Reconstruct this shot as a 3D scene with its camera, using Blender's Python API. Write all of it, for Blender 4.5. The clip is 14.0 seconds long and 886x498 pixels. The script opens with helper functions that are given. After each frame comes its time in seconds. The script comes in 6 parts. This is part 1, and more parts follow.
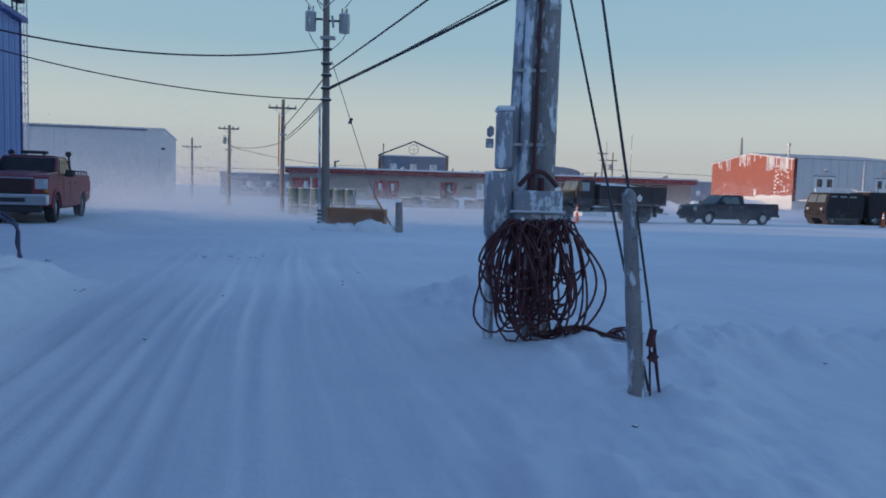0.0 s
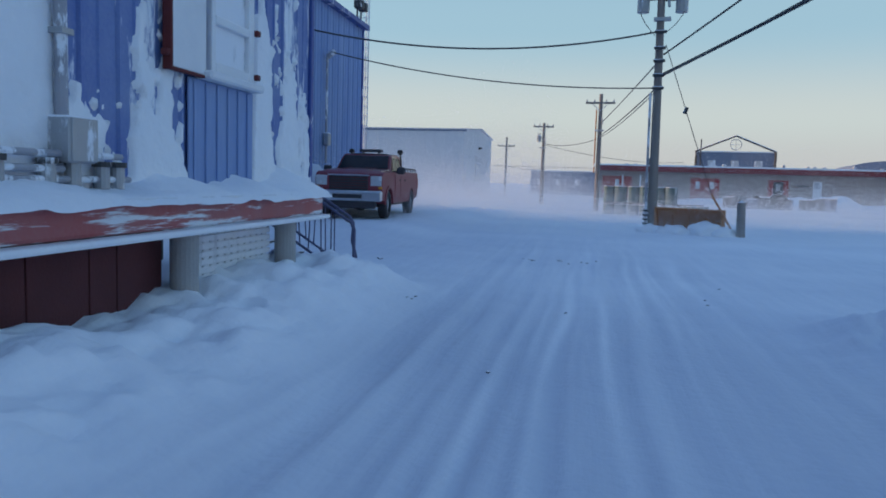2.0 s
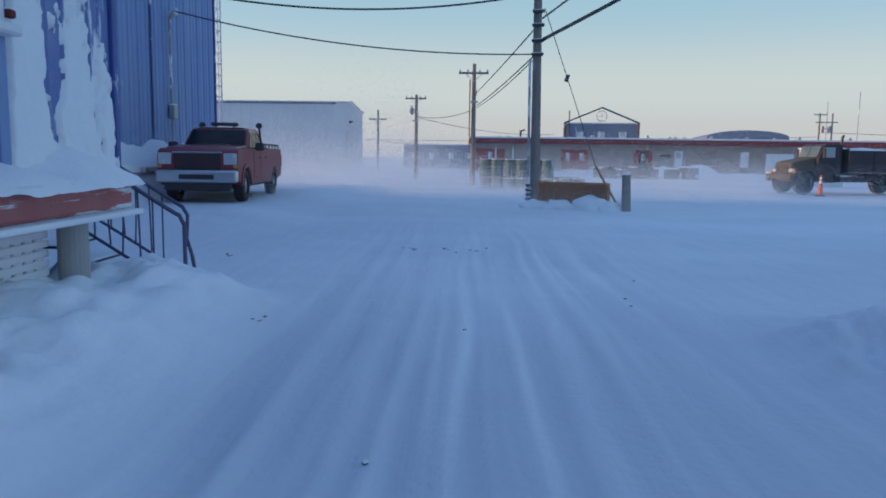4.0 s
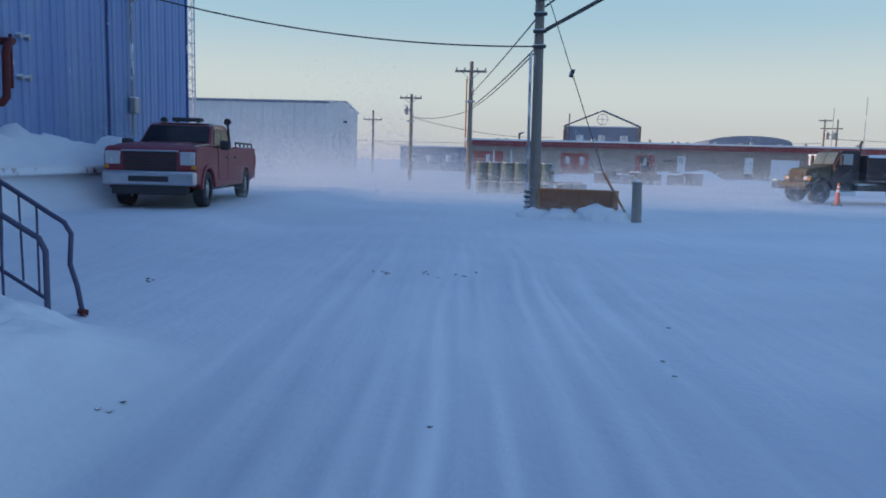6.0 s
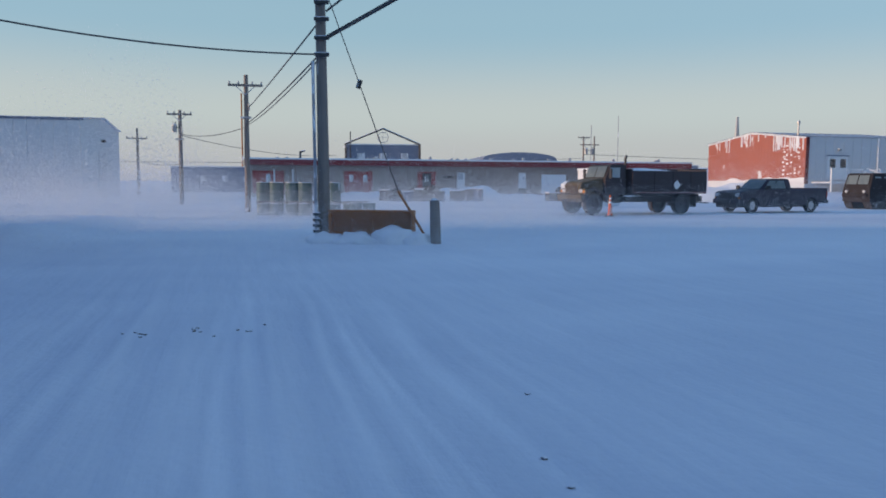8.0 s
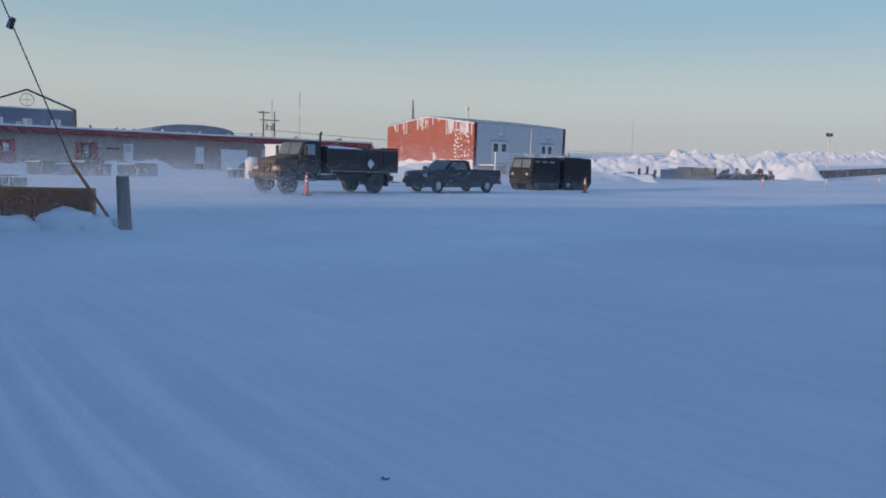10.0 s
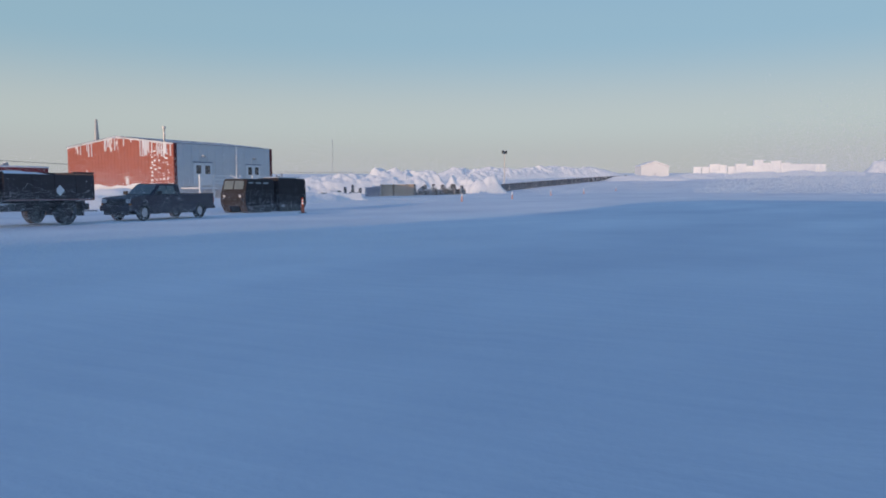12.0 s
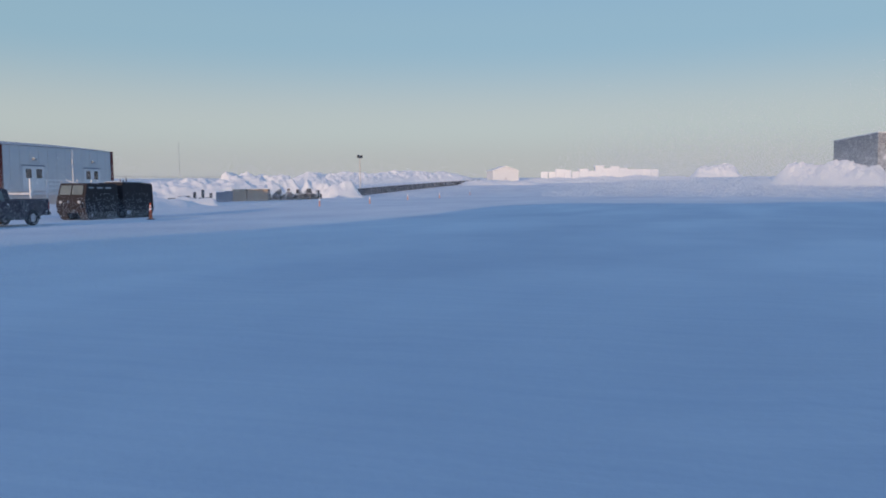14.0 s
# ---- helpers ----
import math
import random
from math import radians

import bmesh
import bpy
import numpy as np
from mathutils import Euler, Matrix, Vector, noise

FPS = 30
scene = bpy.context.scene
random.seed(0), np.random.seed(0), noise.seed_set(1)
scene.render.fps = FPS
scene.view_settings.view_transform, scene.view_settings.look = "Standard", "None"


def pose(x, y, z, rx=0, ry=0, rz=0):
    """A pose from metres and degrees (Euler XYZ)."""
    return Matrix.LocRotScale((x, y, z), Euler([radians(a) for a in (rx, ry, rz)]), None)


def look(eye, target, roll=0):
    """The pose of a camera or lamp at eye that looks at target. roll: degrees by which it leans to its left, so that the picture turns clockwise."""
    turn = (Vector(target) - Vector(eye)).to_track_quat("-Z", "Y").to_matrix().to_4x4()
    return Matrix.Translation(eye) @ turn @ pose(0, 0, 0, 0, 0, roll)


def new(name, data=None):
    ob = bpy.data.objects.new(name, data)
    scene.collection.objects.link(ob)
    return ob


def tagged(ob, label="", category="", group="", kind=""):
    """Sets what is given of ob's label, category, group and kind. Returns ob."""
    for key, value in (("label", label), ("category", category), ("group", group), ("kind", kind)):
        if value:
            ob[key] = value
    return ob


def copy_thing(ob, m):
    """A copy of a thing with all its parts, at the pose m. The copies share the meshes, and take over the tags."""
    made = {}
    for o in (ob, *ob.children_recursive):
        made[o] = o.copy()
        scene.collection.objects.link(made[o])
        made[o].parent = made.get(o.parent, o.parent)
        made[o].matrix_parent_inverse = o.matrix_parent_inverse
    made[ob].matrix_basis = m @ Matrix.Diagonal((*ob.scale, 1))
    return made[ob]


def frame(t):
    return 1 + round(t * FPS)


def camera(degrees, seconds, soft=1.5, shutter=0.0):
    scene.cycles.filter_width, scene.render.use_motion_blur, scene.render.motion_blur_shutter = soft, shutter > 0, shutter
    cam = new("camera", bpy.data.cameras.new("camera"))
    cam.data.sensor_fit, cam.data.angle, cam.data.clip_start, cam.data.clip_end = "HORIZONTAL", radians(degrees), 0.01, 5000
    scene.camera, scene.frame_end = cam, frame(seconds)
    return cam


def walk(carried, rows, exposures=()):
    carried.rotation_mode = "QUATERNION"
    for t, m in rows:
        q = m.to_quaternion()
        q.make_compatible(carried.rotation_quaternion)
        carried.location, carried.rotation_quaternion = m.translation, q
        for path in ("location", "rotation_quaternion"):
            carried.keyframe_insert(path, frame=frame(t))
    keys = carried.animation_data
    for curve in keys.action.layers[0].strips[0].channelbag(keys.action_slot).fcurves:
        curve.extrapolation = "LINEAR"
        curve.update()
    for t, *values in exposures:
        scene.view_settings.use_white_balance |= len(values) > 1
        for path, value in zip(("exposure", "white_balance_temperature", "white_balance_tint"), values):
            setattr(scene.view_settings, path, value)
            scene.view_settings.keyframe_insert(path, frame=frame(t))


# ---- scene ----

EXPOSURE = [(0.0, 0.50), (1.5, 0.68), (6.5, 0.72), (8.0, 0.54), (11.0, 0.42), (14.0, 0.38)]
KELVIN, TINT = 6130, 35


def aim(x, y, z, yaw, pitch, roll):
    return pose(x, y, z, 90 + pitch, 0, yaw) @ pose(0, 0, 0, 0, 0, roll)


PATH = [
    (0, -0.527, -0.053, 1.448, -1.09, -4.42, 1.64),
    (0.5, -0.691, 0.450, 1.442, 10.37, -4.41, 1.26),
    (1, -0.927, 0.904, 1.441, 15.59, -4.59, 1.52),
    (1.5, -1.136, 1.338, 1.418, 20.05, -4.96, 1.45),
    (2, -1.479, 1.743, 1.395, 21.96, -5.21, 1.75),
    (2.5, -1.705, 2.217, 1.372, 22.70, -6.01, 0.98),
    (3, -1.858, 2.648, 1.384, 16.66, -6.98, 1.31),
    (3.5, -2.015, 3.199, 1.409, 14.16, -6.05, 0.84),
    (3.7, -2.064, 3.401, 1.425, 13.05, -6.69, 0.59),
    (5.8, -2.303, 5.753, 1.449, 11.04, -7.44, 1.13),
    (6, -2.373, 5.969, 1.447, 12.12, -6.80, 1.48),
    (6.5, -2.581, 6.481, 1.442, 14.52, -6.30, 2.31),
    (7, -2.582, 6.976, 1.461, 12.39, -6.36, 2.42),
    (7.5, -2.674, 7.410, 1.451, 1.22, -6.46, 1.55),
    (8, -2.722, 7.851, 1.460, -4.35, -5.14, 0.27),
    (8.5, -2.801, 8.212, 1.461, -17.91, -6.86, 0.78),
    (8.7, -2.841, 8.359, 1.464, -21.66, -7.79, 1.90),
    (10.8, -3.321, 10.884, 1.413, -34.50, -5.23, 0.30),
    (11, -3.345, 11.104, 1.408, -36.96, -5.21, 0.20),
    (11.5, -3.255, 11.526, 1.390, -41.17, -4.45, 0.10),
    (12, -3.215, 11.761, 1.372, -51.76, -4.52, -0.06),
    (12.5, -3.262, 11.933, 1.355, -53.89, -4.39, -0.22),
    (13, -3.334, 12.016, 1.345, -54.20, -4.10, -0.36),
    (13.5, -3.361, 12.057, 1.340, -54.79, -4.17, -0.50),
    (14, -3.300, 12.120, 1.340, -62.85, -4.20, -0.30),
]
cam = camera(61.5, 14.0, soft=1.8)
walk(cam, [(r[0], aim(*r[1:])) for r in PATH], exposures=[(t, e, KELVIN, TINT) for t, e in EXPOSURE])

# ---------- sky and sun ----------
SUN_TO = Vector((0.990, 0.139, -0.123)).normalized()      # the way the light travels
world = bpy.data.worlds.new("sky")
scene.world = world
world.use_nodes = True
wn, wl = world.node_tree.nodes, world.node_tree.links
sky = wn.new("ShaderNodeTexSky")
sky.sky_type = 'NISHITA'
sky.sun_disc = False
sky.sun_elevation = radians(7.0)
sky.sun_rotation = math.atan2(-SUN_TO.x, -SUN_TO.y)
sky.air_density, sky.dust_density, sky.ozone_density = 1.0, 0.3, 4.0
# ice haze: the clear sky gives way to a pale cream and then a grey-mauve layer towards the horizon, all the way round
tint = wn.new("ShaderNodeMix")
tint.data_type, tint.blend_type = 'RGBA', 'MULTIPLY'
tint.inputs[0].default_value = 1.0
tint.inputs[7].default_value = (0.185, 0.175, 0.185, 1)
wl.new(sky.outputs[0], tint.inputs[6])
wc, ws_ = wn.new("ShaderNodeTexCoord"), wn.new("ShaderNodeSeparateXYZ")
wl.new(wc.outputs["Generated"], ws_.inputs[0])
veil = wn.new("ShaderNodeValToRGB")
veil.color_ramp.interpolation = 'EASE'
stops = [(0.0, (0.29, 0.325, 0.285, 0.95)), (0.035, (0.315, 0.365, 0.295, 0.95)), (0.09, (0.335, 0.415, 0.32, 0.93)), (0.20, (0.205, 0.36, 0.335, 0.90)), (0.42, (0.095, 0.27, 0.335, 0.75)), (0.9, (0.18, 0.325, 0.445, 0.40))]
while len(veil.color_ramp.elements) < len(stops):
    veil.color_ramp.elements.new(0.5)
for e, (p, c) in zip(veil.color_ramp.elements, stops):
    e.position, e.color = p, c
wl.new(ws_.outputs[2], veil.inputs[0])
haze = wn.new("ShaderNodeMix")
haze.data_type = 'RGBA'
wl.new(veil.outputs[1], haze.inputs[0])
wl.new(tint.outputs[2], haze.inputs[6])
wl.new(veil.outputs[0], haze.inputs[7])
wl.new(haze.outputs[2], wn["Background"].inputs[0])
wn["Background"].inputs[1].default_value = 1.0
sun = new("sun", bpy.data.lights.new("sun", 'SUN'))
sun.data.energy, sun.data.angle, sun.data.color = 2.0, radians(0.6), (1.0, 0.76, 0.39)
sun.matrix_world = look((0, 0, 30), Vector((0, 0, 30)) + SUN_TO)


# ---------- materials ----------
def mat(name, a, b=None, rough=0.7, metal=0.0, scale=6.0, fine=60.0, bump=0.15, snow=0.0, stretch=(1, 1, 1), snow_scale=2.5, top=False, coat=0.0, snow_stretch=(1, 1, 0.36)):
    """Two tones blended by large and fine noise, fine relief, and rime or packed snow in ragged patches (and on tops)."""
    m = bpy.data.materials.new(name)
    m.use_nodes = True
    n, l = m.node_tree.nodes, m.node_tree.links
    bsdf = n["Principled BSDF"]
    bsdf.inputs["Metallic"].default_value = metal
    bsdf.inputs["Coat Weight"].default_value = coat
    b = b or tuple(c * 0.7 for c in a)
    tc = n.new("ShaderNodeNewGeometry")
    mp = n.new("ShaderNodeMapping")
    mp.inputs["Scale"].default_value = stretch
    l.new(tc.outputs["Position"], mp.inputs[0])
    big, small = n.new("ShaderNodeTexNoise"), n.new("ShaderNodeTexNoise")
    big.inputs["Scale"].default_value, big.inputs["Detail"].default_value = scale, 5
    small.inputs["Scale"].default_value, small.inputs["Detail"].default_value = fine, 3
    l.new(mp.outputs[0], big.inputs[0])
    l.new(mp.outputs[0], small.inputs[0])
    mixf = n.new("ShaderNodeMath")
    mixf.operation = 'MULTIPLY_ADD'
    l.new(small.outputs[0], mixf.inputs[0])
    mixf.inputs[1].default_value = 0.5
    half = n.new("ShaderNodeMath")
    half.operation = 'MULTIPLY_ADD'
    l.new(big.outputs[0], half.inputs[0])
    half.inputs[1].default_value, half.inputs[2].default_value = 1.6, -0.55
    l.new(half.outputs[0], mixf.inputs[2])
    mix = n.new("ShaderNodeMix")
    mix.data_type, mix.clamp_factor = 'RGBA', True
    mix.inputs[6].default_value, mix.inputs[7].default_value = (*a, 1), (*b, 1)
    l.new(mixf.outputs[0], mix.inputs[0])
    colour, height = mix.outputs[2], small.outputs[0]
    bsdf.inputs["Roughness"].default_value = rough
    if snow > 0 or top:
        patch = n.new("ShaderNodeTexNoise")
        patch.inputs["Scale"].default_value, patch.inputs["Detail"].default_value, patch.inputs["Roughness"].default_value = snow_scale, 9, 0.68
        mp2 = n.new("ShaderNodeMapping")
        mp2.inputs["Scale"].default_value = snow_stretch
        l.new(tc.outputs["Position"], mp2.inputs[0])
        l.new(mp2.outputs[0], patch.inputs[0])
        source = patch.outputs[0]
        if top:
            geo = n.new("ShaderNodeNewGeometry")
            sep = n.new("ShaderNodeSeparateXYZ")
            l.new(geo.outputs["Normal"], sep.inputs[0])
            up = n.new("ShaderNodeMath")
            up.operation = 'MULTIPLY_ADD'
            up.use_clamp = False
            l.new(sep.outputs[2], up.inputs[0])
            up.inputs[1].default_value = 0.45
            l.new(patch.outputs[0], up.inputs[2])
            source = up.outputs[0]
        ramp = n.new("ShaderNodeMapRange")
        edge = 0.72 - 0.44 * snow
        ramp.inputs[1].default_value, ramp.inputs[2].default_value = edge, edge + 0.05
        l.new(source, ramp.inputs[0])
        over = n.new("ShaderNodeMix")
        over.data_type = 'RGBA'
        over.inputs[7].default_value = (0.80, 0.82, 0.86, 1)
        l.new(ramp.outputs[0], over.inputs[0])
        l.new(colour, over.inputs[6])
        colour = over.outputs[2]
        ro = n.new("ShaderNodeMapRange")
        ro.inputs[3].default_value, ro.inputs[4].default_value = rough, 0.9
        l.new(ramp.outputs[0], ro.inputs[0])
        l.new(ro.outputs[0], bsdf.inputs["Roughness"])
        add = n.new("ShaderNodeMath")
        l.new(ramp.outputs[0], add.inputs[0])
        l.new(height, add.inputs[1])
        height = add.outputs[0]
        if metal:
            inv = n.new("ShaderNodeMapRange")
            inv.inputs[3].default_value, inv.inputs[4].default_value = metal, 0
            l.new(ramp.outputs[0], inv.inputs[0])
            l.new(inv.outputs[0], bsdf.inputs["Metallic"])
    l.new(colour, bsdf.inputs["Base Color"])
    bp = n.new("ShaderNodeBump")
    bp.inputs["Strength"].default_value, bp.inputs["Distance"].default_value = bump, 0.02
    l.new(height, bp.inputs["Height"])
    l.new(bp.outputs[0], bsdf.inputs["Normal"])
    return m


SNOW = mat("packed_snow", (0.86, 0.875, 0.90), (0.76, 0.785, 0.835), 0.85, 0, 0.35, 14.0, 0.35)
def wind_grain(m):
    """Adds the long fine wind streaks of packed snow to the relief and tone of a snow material."""
    n, l = m.node_tree.nodes, m.node_tree.links
    geo, mp, tex = n.new("ShaderNodeNewGeometry"), n.new("ShaderNodeMapping"), n.new("ShaderNodeTexNoise")
    mp.vector_type = 'TEXTURE'
    mp.inputs["Rotation"].default_value = (0, 0, radians(11.5))
    mp.inputs["Scale"].default_value = (0.16, 2.6, 1.0)
    tex.inputs["Scale"].default_value, tex.inputs["Detail"].default_value, tex.inputs["Roughness"].default_value = 1.0, 6, 0.6
    l.new(geo.outputs["Position"], mp.inputs[0])
    l.new(mp.outputs[0], tex.inputs[0])
    bump = n.new("ShaderNodeBump")
    bump.inputs["Strength"].default_value, bump.inputs["Distance"].default_value = 0.22, 0.05
    l.new(tex.outputs[0], bump.inputs["Height"])
    bsdf = n["Principled BSDF"]
    old = bsdf.inputs["Normal"].links[0].from_node
    l.new(bump.outputs[0], old.inputs["Normal"])
    tone = n.new("ShaderNodeMix")
    tone.data_type, tone.blend_type = 'RGBA', 'MULTIPLY'
    r = n.new("ShaderNodeMapRange")
    r.inputs[1].default_value, r.inputs[2].default_value, r.inputs[3].default_value, r.inputs[4].default_value = 0.35, 0.65, 0.0, 1.0
    l.new(tex.outputs[0], r.inputs[0])
    l.new(r.outputs[0], tone.inputs[0])
    tone.inputs[7].default_value = (0.94, 0.95, 0.965, 1)
    l.new(bsdf.inputs["Base Color"].links[0].from_socket, tone.inputs[6])
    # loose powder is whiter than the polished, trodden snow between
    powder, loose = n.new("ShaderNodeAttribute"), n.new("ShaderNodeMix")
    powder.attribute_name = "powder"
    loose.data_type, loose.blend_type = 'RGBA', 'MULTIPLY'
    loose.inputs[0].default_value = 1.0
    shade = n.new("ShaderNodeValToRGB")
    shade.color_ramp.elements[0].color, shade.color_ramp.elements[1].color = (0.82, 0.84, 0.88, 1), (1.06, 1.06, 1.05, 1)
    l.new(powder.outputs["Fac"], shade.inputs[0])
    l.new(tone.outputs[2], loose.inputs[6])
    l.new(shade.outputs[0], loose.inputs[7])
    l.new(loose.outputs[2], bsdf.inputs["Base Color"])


wind_grain(SNOW)
DRIFT = mat("drifted_snow", (0.86, 0.87, 0.89), (0.78, 0.80, 0.84), 0.9, 0, 1.2, 18.0, 0.6)
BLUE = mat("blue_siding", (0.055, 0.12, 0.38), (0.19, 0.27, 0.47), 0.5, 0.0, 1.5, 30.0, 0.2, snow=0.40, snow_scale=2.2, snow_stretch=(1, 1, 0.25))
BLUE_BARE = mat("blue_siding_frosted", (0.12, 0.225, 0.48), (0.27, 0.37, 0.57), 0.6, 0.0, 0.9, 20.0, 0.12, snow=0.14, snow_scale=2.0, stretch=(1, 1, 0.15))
BLUE_TRIM = mat("blue_trim", (0.04, 0.09, 0.33), None, 0.5, snow=0.3)
LEDGE = mat("snow_crusted_red_steel", (0.30, 0.05, 0.05), (0.22, 0.04, 0.04), 0.7, 0.0, 3.0, 40.0, 0.2, snow=0.72, snow_scale=1.2)
RED_DARK = mat("dark_red_boards", (0.17, 0.022, 0.020), (0.10, 0.013, 0.014), 0.75, 0, 3.0, 50.0, 0.3, snow=0.08)
BEAM = mat("rimed_red_steel", (0.46, 0.09, 0.085), (0.42, 0.16, 0.16), 0.6, 0.0, 2.0, 30.0, 0.3, snow=0.45, snow_scale=1.3, snow_stretch=(0.5, 0.5, 7.0))
SKIRT = mat("dark_brown_red_boards", (0.135, 0.032, 0.036), (0.095, 0.024, 0.029), 0.8, 0, 3.0, 50.0, 0.3, snow=0.06)
DULL = mat("dull_grey_siding", (0.25, 0.26, 0.28), (0.21, 0.22, 0.24), 0.8, 0, 0.4, 10, 0.1)
CONCRETE = mat("frosted_concrete", (0.42, 0.41, 0.40), (0.33, 0.32, 0.32), 0.85, 0, 3, 40, 0.25, snow=0.2)
WHITE = mat("white_paint", (0.78, 0.79, 0.80), (0.68, 0.69, 0.72), 0.6, 0, 2, 30, 0.1, snow=0.15)
GREYMET = mat("galvanised_steel", (0.42, 0.43, 0.45), (0.34, 0.35, 0.37), 0.5, 0.6, 5, 60, 0.1, snow=0.3, top=True)
RIMED = mat("rimed_conduit", (0.38, 0.38, 0.42), (0.30, 0.30, 0.34), 0.6, 0.2, 5, 60, 0.3, snow=0.5, snow_scale=6)
WOOD = mat("weathered_pole_wood", (0.30, 0.25, 0.22), (0.20, 0.165, 0.15), 0.85, 0, 4, 30, 0.5, snow=0.22, snow_scale=4, stretch=(3, 3, 0.25))
RIME_WOOD = mat("rimed_pole_wood", (0.36, 0.32, 0.31), (0.25, 0.22, 0.22), 0.85, 0, 4, 30, 0.8, snow=0.47, snow_scale=7)
CABLE = mat("dark_red_cable", (0.13, 0.028, 0.032), (0.075, 0.020, 0.025), 0.55, 0, 8, 60, 0.1)
WIRE = mat("black_wire", (0.035, 0.035, 0.04), (0.06, 0.06, 0.07), 0.6, 0, 8, 60, 0.1, snow=0.15)
RUBBER = mat("tyre_rubber", (0.034, 0.031, 0.036), (0.052, 0.048, 0.053), 0.85, 0, 8, 50, 0.3, snow=0.1)
GLASS = mat("dark_window_glass", (0.03, 0.035, 0.045), (0.05, 0.055, 0.065), 0.12, 0, 3, 30, 0.02, snow=0.1)
CHROME = mat("frosted_chrome", (0.62, 0.63, 0.66), (0.5, 0.51, 0.54), 0.28, 0.9, 6, 50, 0.05, snow=0.22)
BLACKPL = mat("black_plastic", (0.036, 0.032, 0.038), (0.052, 0.047, 0.053), 0.6, 0, 8, 60, 0.1)
TRUCK_RED = mat("dusty_red_paint", (0.27, 0.018, 0.028), (0.21, 0.028, 0.038), 0.35, 0, 2, 30, 0.05, snow=0.06, coat=0.4)
ROSE = mat("frosted_red_paint", (0.27, 0.04, 0.055), (0.22, 0.03, 0.042), 0.5, 0, 2, 30, 0.1, snow=0.08, snow_scale=4)
NAVY = mat("black_truck_paint", (0.028, 0.022, 0.042), (0.042, 0.034, 0.056), 0.5, 0, 2, 30, 0.05, snow=0.03)
OLIVE = mat("olive_drab_paint", (0.095, 0.075, 0.048), (0.125, 0.10, 0.066), 0.75, 0, 2, 30, 0.1, snow=0.06)
OLIVE_DARK = mat("dark_olive_paint", (0.044, 0.035, 0.043), (0.060, 0.049, 0.055), 0.75, 0, 2, 30, 0.1, snow=0.05)
RUST = mat("rusty_orange_steel", (0.50, 0.19, 0.06), (0.36, 0.13, 0.05), 0.75, 0.1, 2, 40, 0.3, snow=0.2, snow_scale=2.0)
TAN = mat("tan_siding", (0.36, 0.29, 0.26), (0.31, 0.25, 0.225), 0.8, 0, 1, 20, 0.1, snow=0.05)
FASCIA = mat("red_fascia", (0.27, 0.030, 0.040), (0.22, 0.028, 0.035), 0.7, 0, 1, 20, 0.1, snow=0.06)
DOOR_RED = mat("red_door_paint", (0.40, 0.028, 0.03), None, 0.55)
BRICKRED = mat("red_metal_siding", (0.42, 0.13, 0.09), (0.35, 0.11, 0.08), 0.7, 0, 1, 20, 0.15, snow=0.30, snow_scale=0.8)
PALE = mat("pale_grey_siding", (0.62, 0.63, 0.65), (0.55, 0.56, 0.59), 0.7, 0, 1, 20, 0.1, snow=0.18)
SHED = mat("white_metal_siding", (0.62, 0.64, 0.67), (0.56, 0.58, 0.62), 0.6, 0, 0.6, 20, 0.1)
ORANGE = mat("orange_cone_plastic", (0.75, 0.13, 0.03), (0.6, 0.10, 0.03), 0.6)
GREEN = mat("dark_green_drum", (0.03, 0.085, 0.085), (0.045, 0.11, 0.105), 0.6, 0, 4, 40, 0.1, snow=0.18, top=True)
DARKMET = mat("dark_steel", (0.05, 0.05, 0.055), (0.09, 0.085, 0.085), 0.6, 0.4, 4, 40, 0.2, snow=0.3, top=True)
PURPLE = mat("blue_grey_rail_paint", (0.075, 0.075, 0.15), (0.11, 0.11, 0.18), 0.5, 0.2, 4, 40, 0.1, snow=0.12)
PLY = mat("plywood", (0.50, 0.34, 0.22), (0.42, 0.28, 0.18), 0.8, 0, 3, 30, 0.2, snow=0.1)
BLUEGREY = mat("blue_grey_cladding", (0.20, 0.24, 0.33), (0.16, 0.19, 0.27), 0.7, 0, 1, 20, 0.1, snow=0.15)
LAMP = mat("amber_lens", (0.8, 0.32, 0.04), (0.7, 0.25, 0.03), 0.2)


def flake_material():
    """Thin ice chips: half of the light is thrown back and half passes through."""
    m = bpy.data.materials.new("airborne_snow")
    m.use_nodes = True
    n, l = m.node_tree.nodes, m.node_tree.links
    n.remove(n["Principled BSDF"])
    back, thru, mix = n.new("ShaderNodeBsdfDiffuse"), n.new("ShaderNodeBsdfTranslucent"), n.new("ShaderNodeMixShader")
    info, ramp = n.new("ShaderNodeNewGeometry"), n.new("ShaderNodeValToRGB")
    ramp.color_ramp.elements[0].color, ramp.color_ramp.elements[1].color = (0.84, 0.86, 0.88, 1), (0.92, 0.93, 0.94, 1)
    l.new(info.outputs["Random Per Island"], ramp.inputs[0])
    for q in (back, thru):
        l.new(ramp.outputs[0], q.inputs["Color"])
    l.new(back.outputs[0], mix.inputs[1])
    l.new(thru.outputs[0], mix.inputs[2])
    l.new(mix.outputs[0], n["Material Output"].inputs["Surface"])
    return m


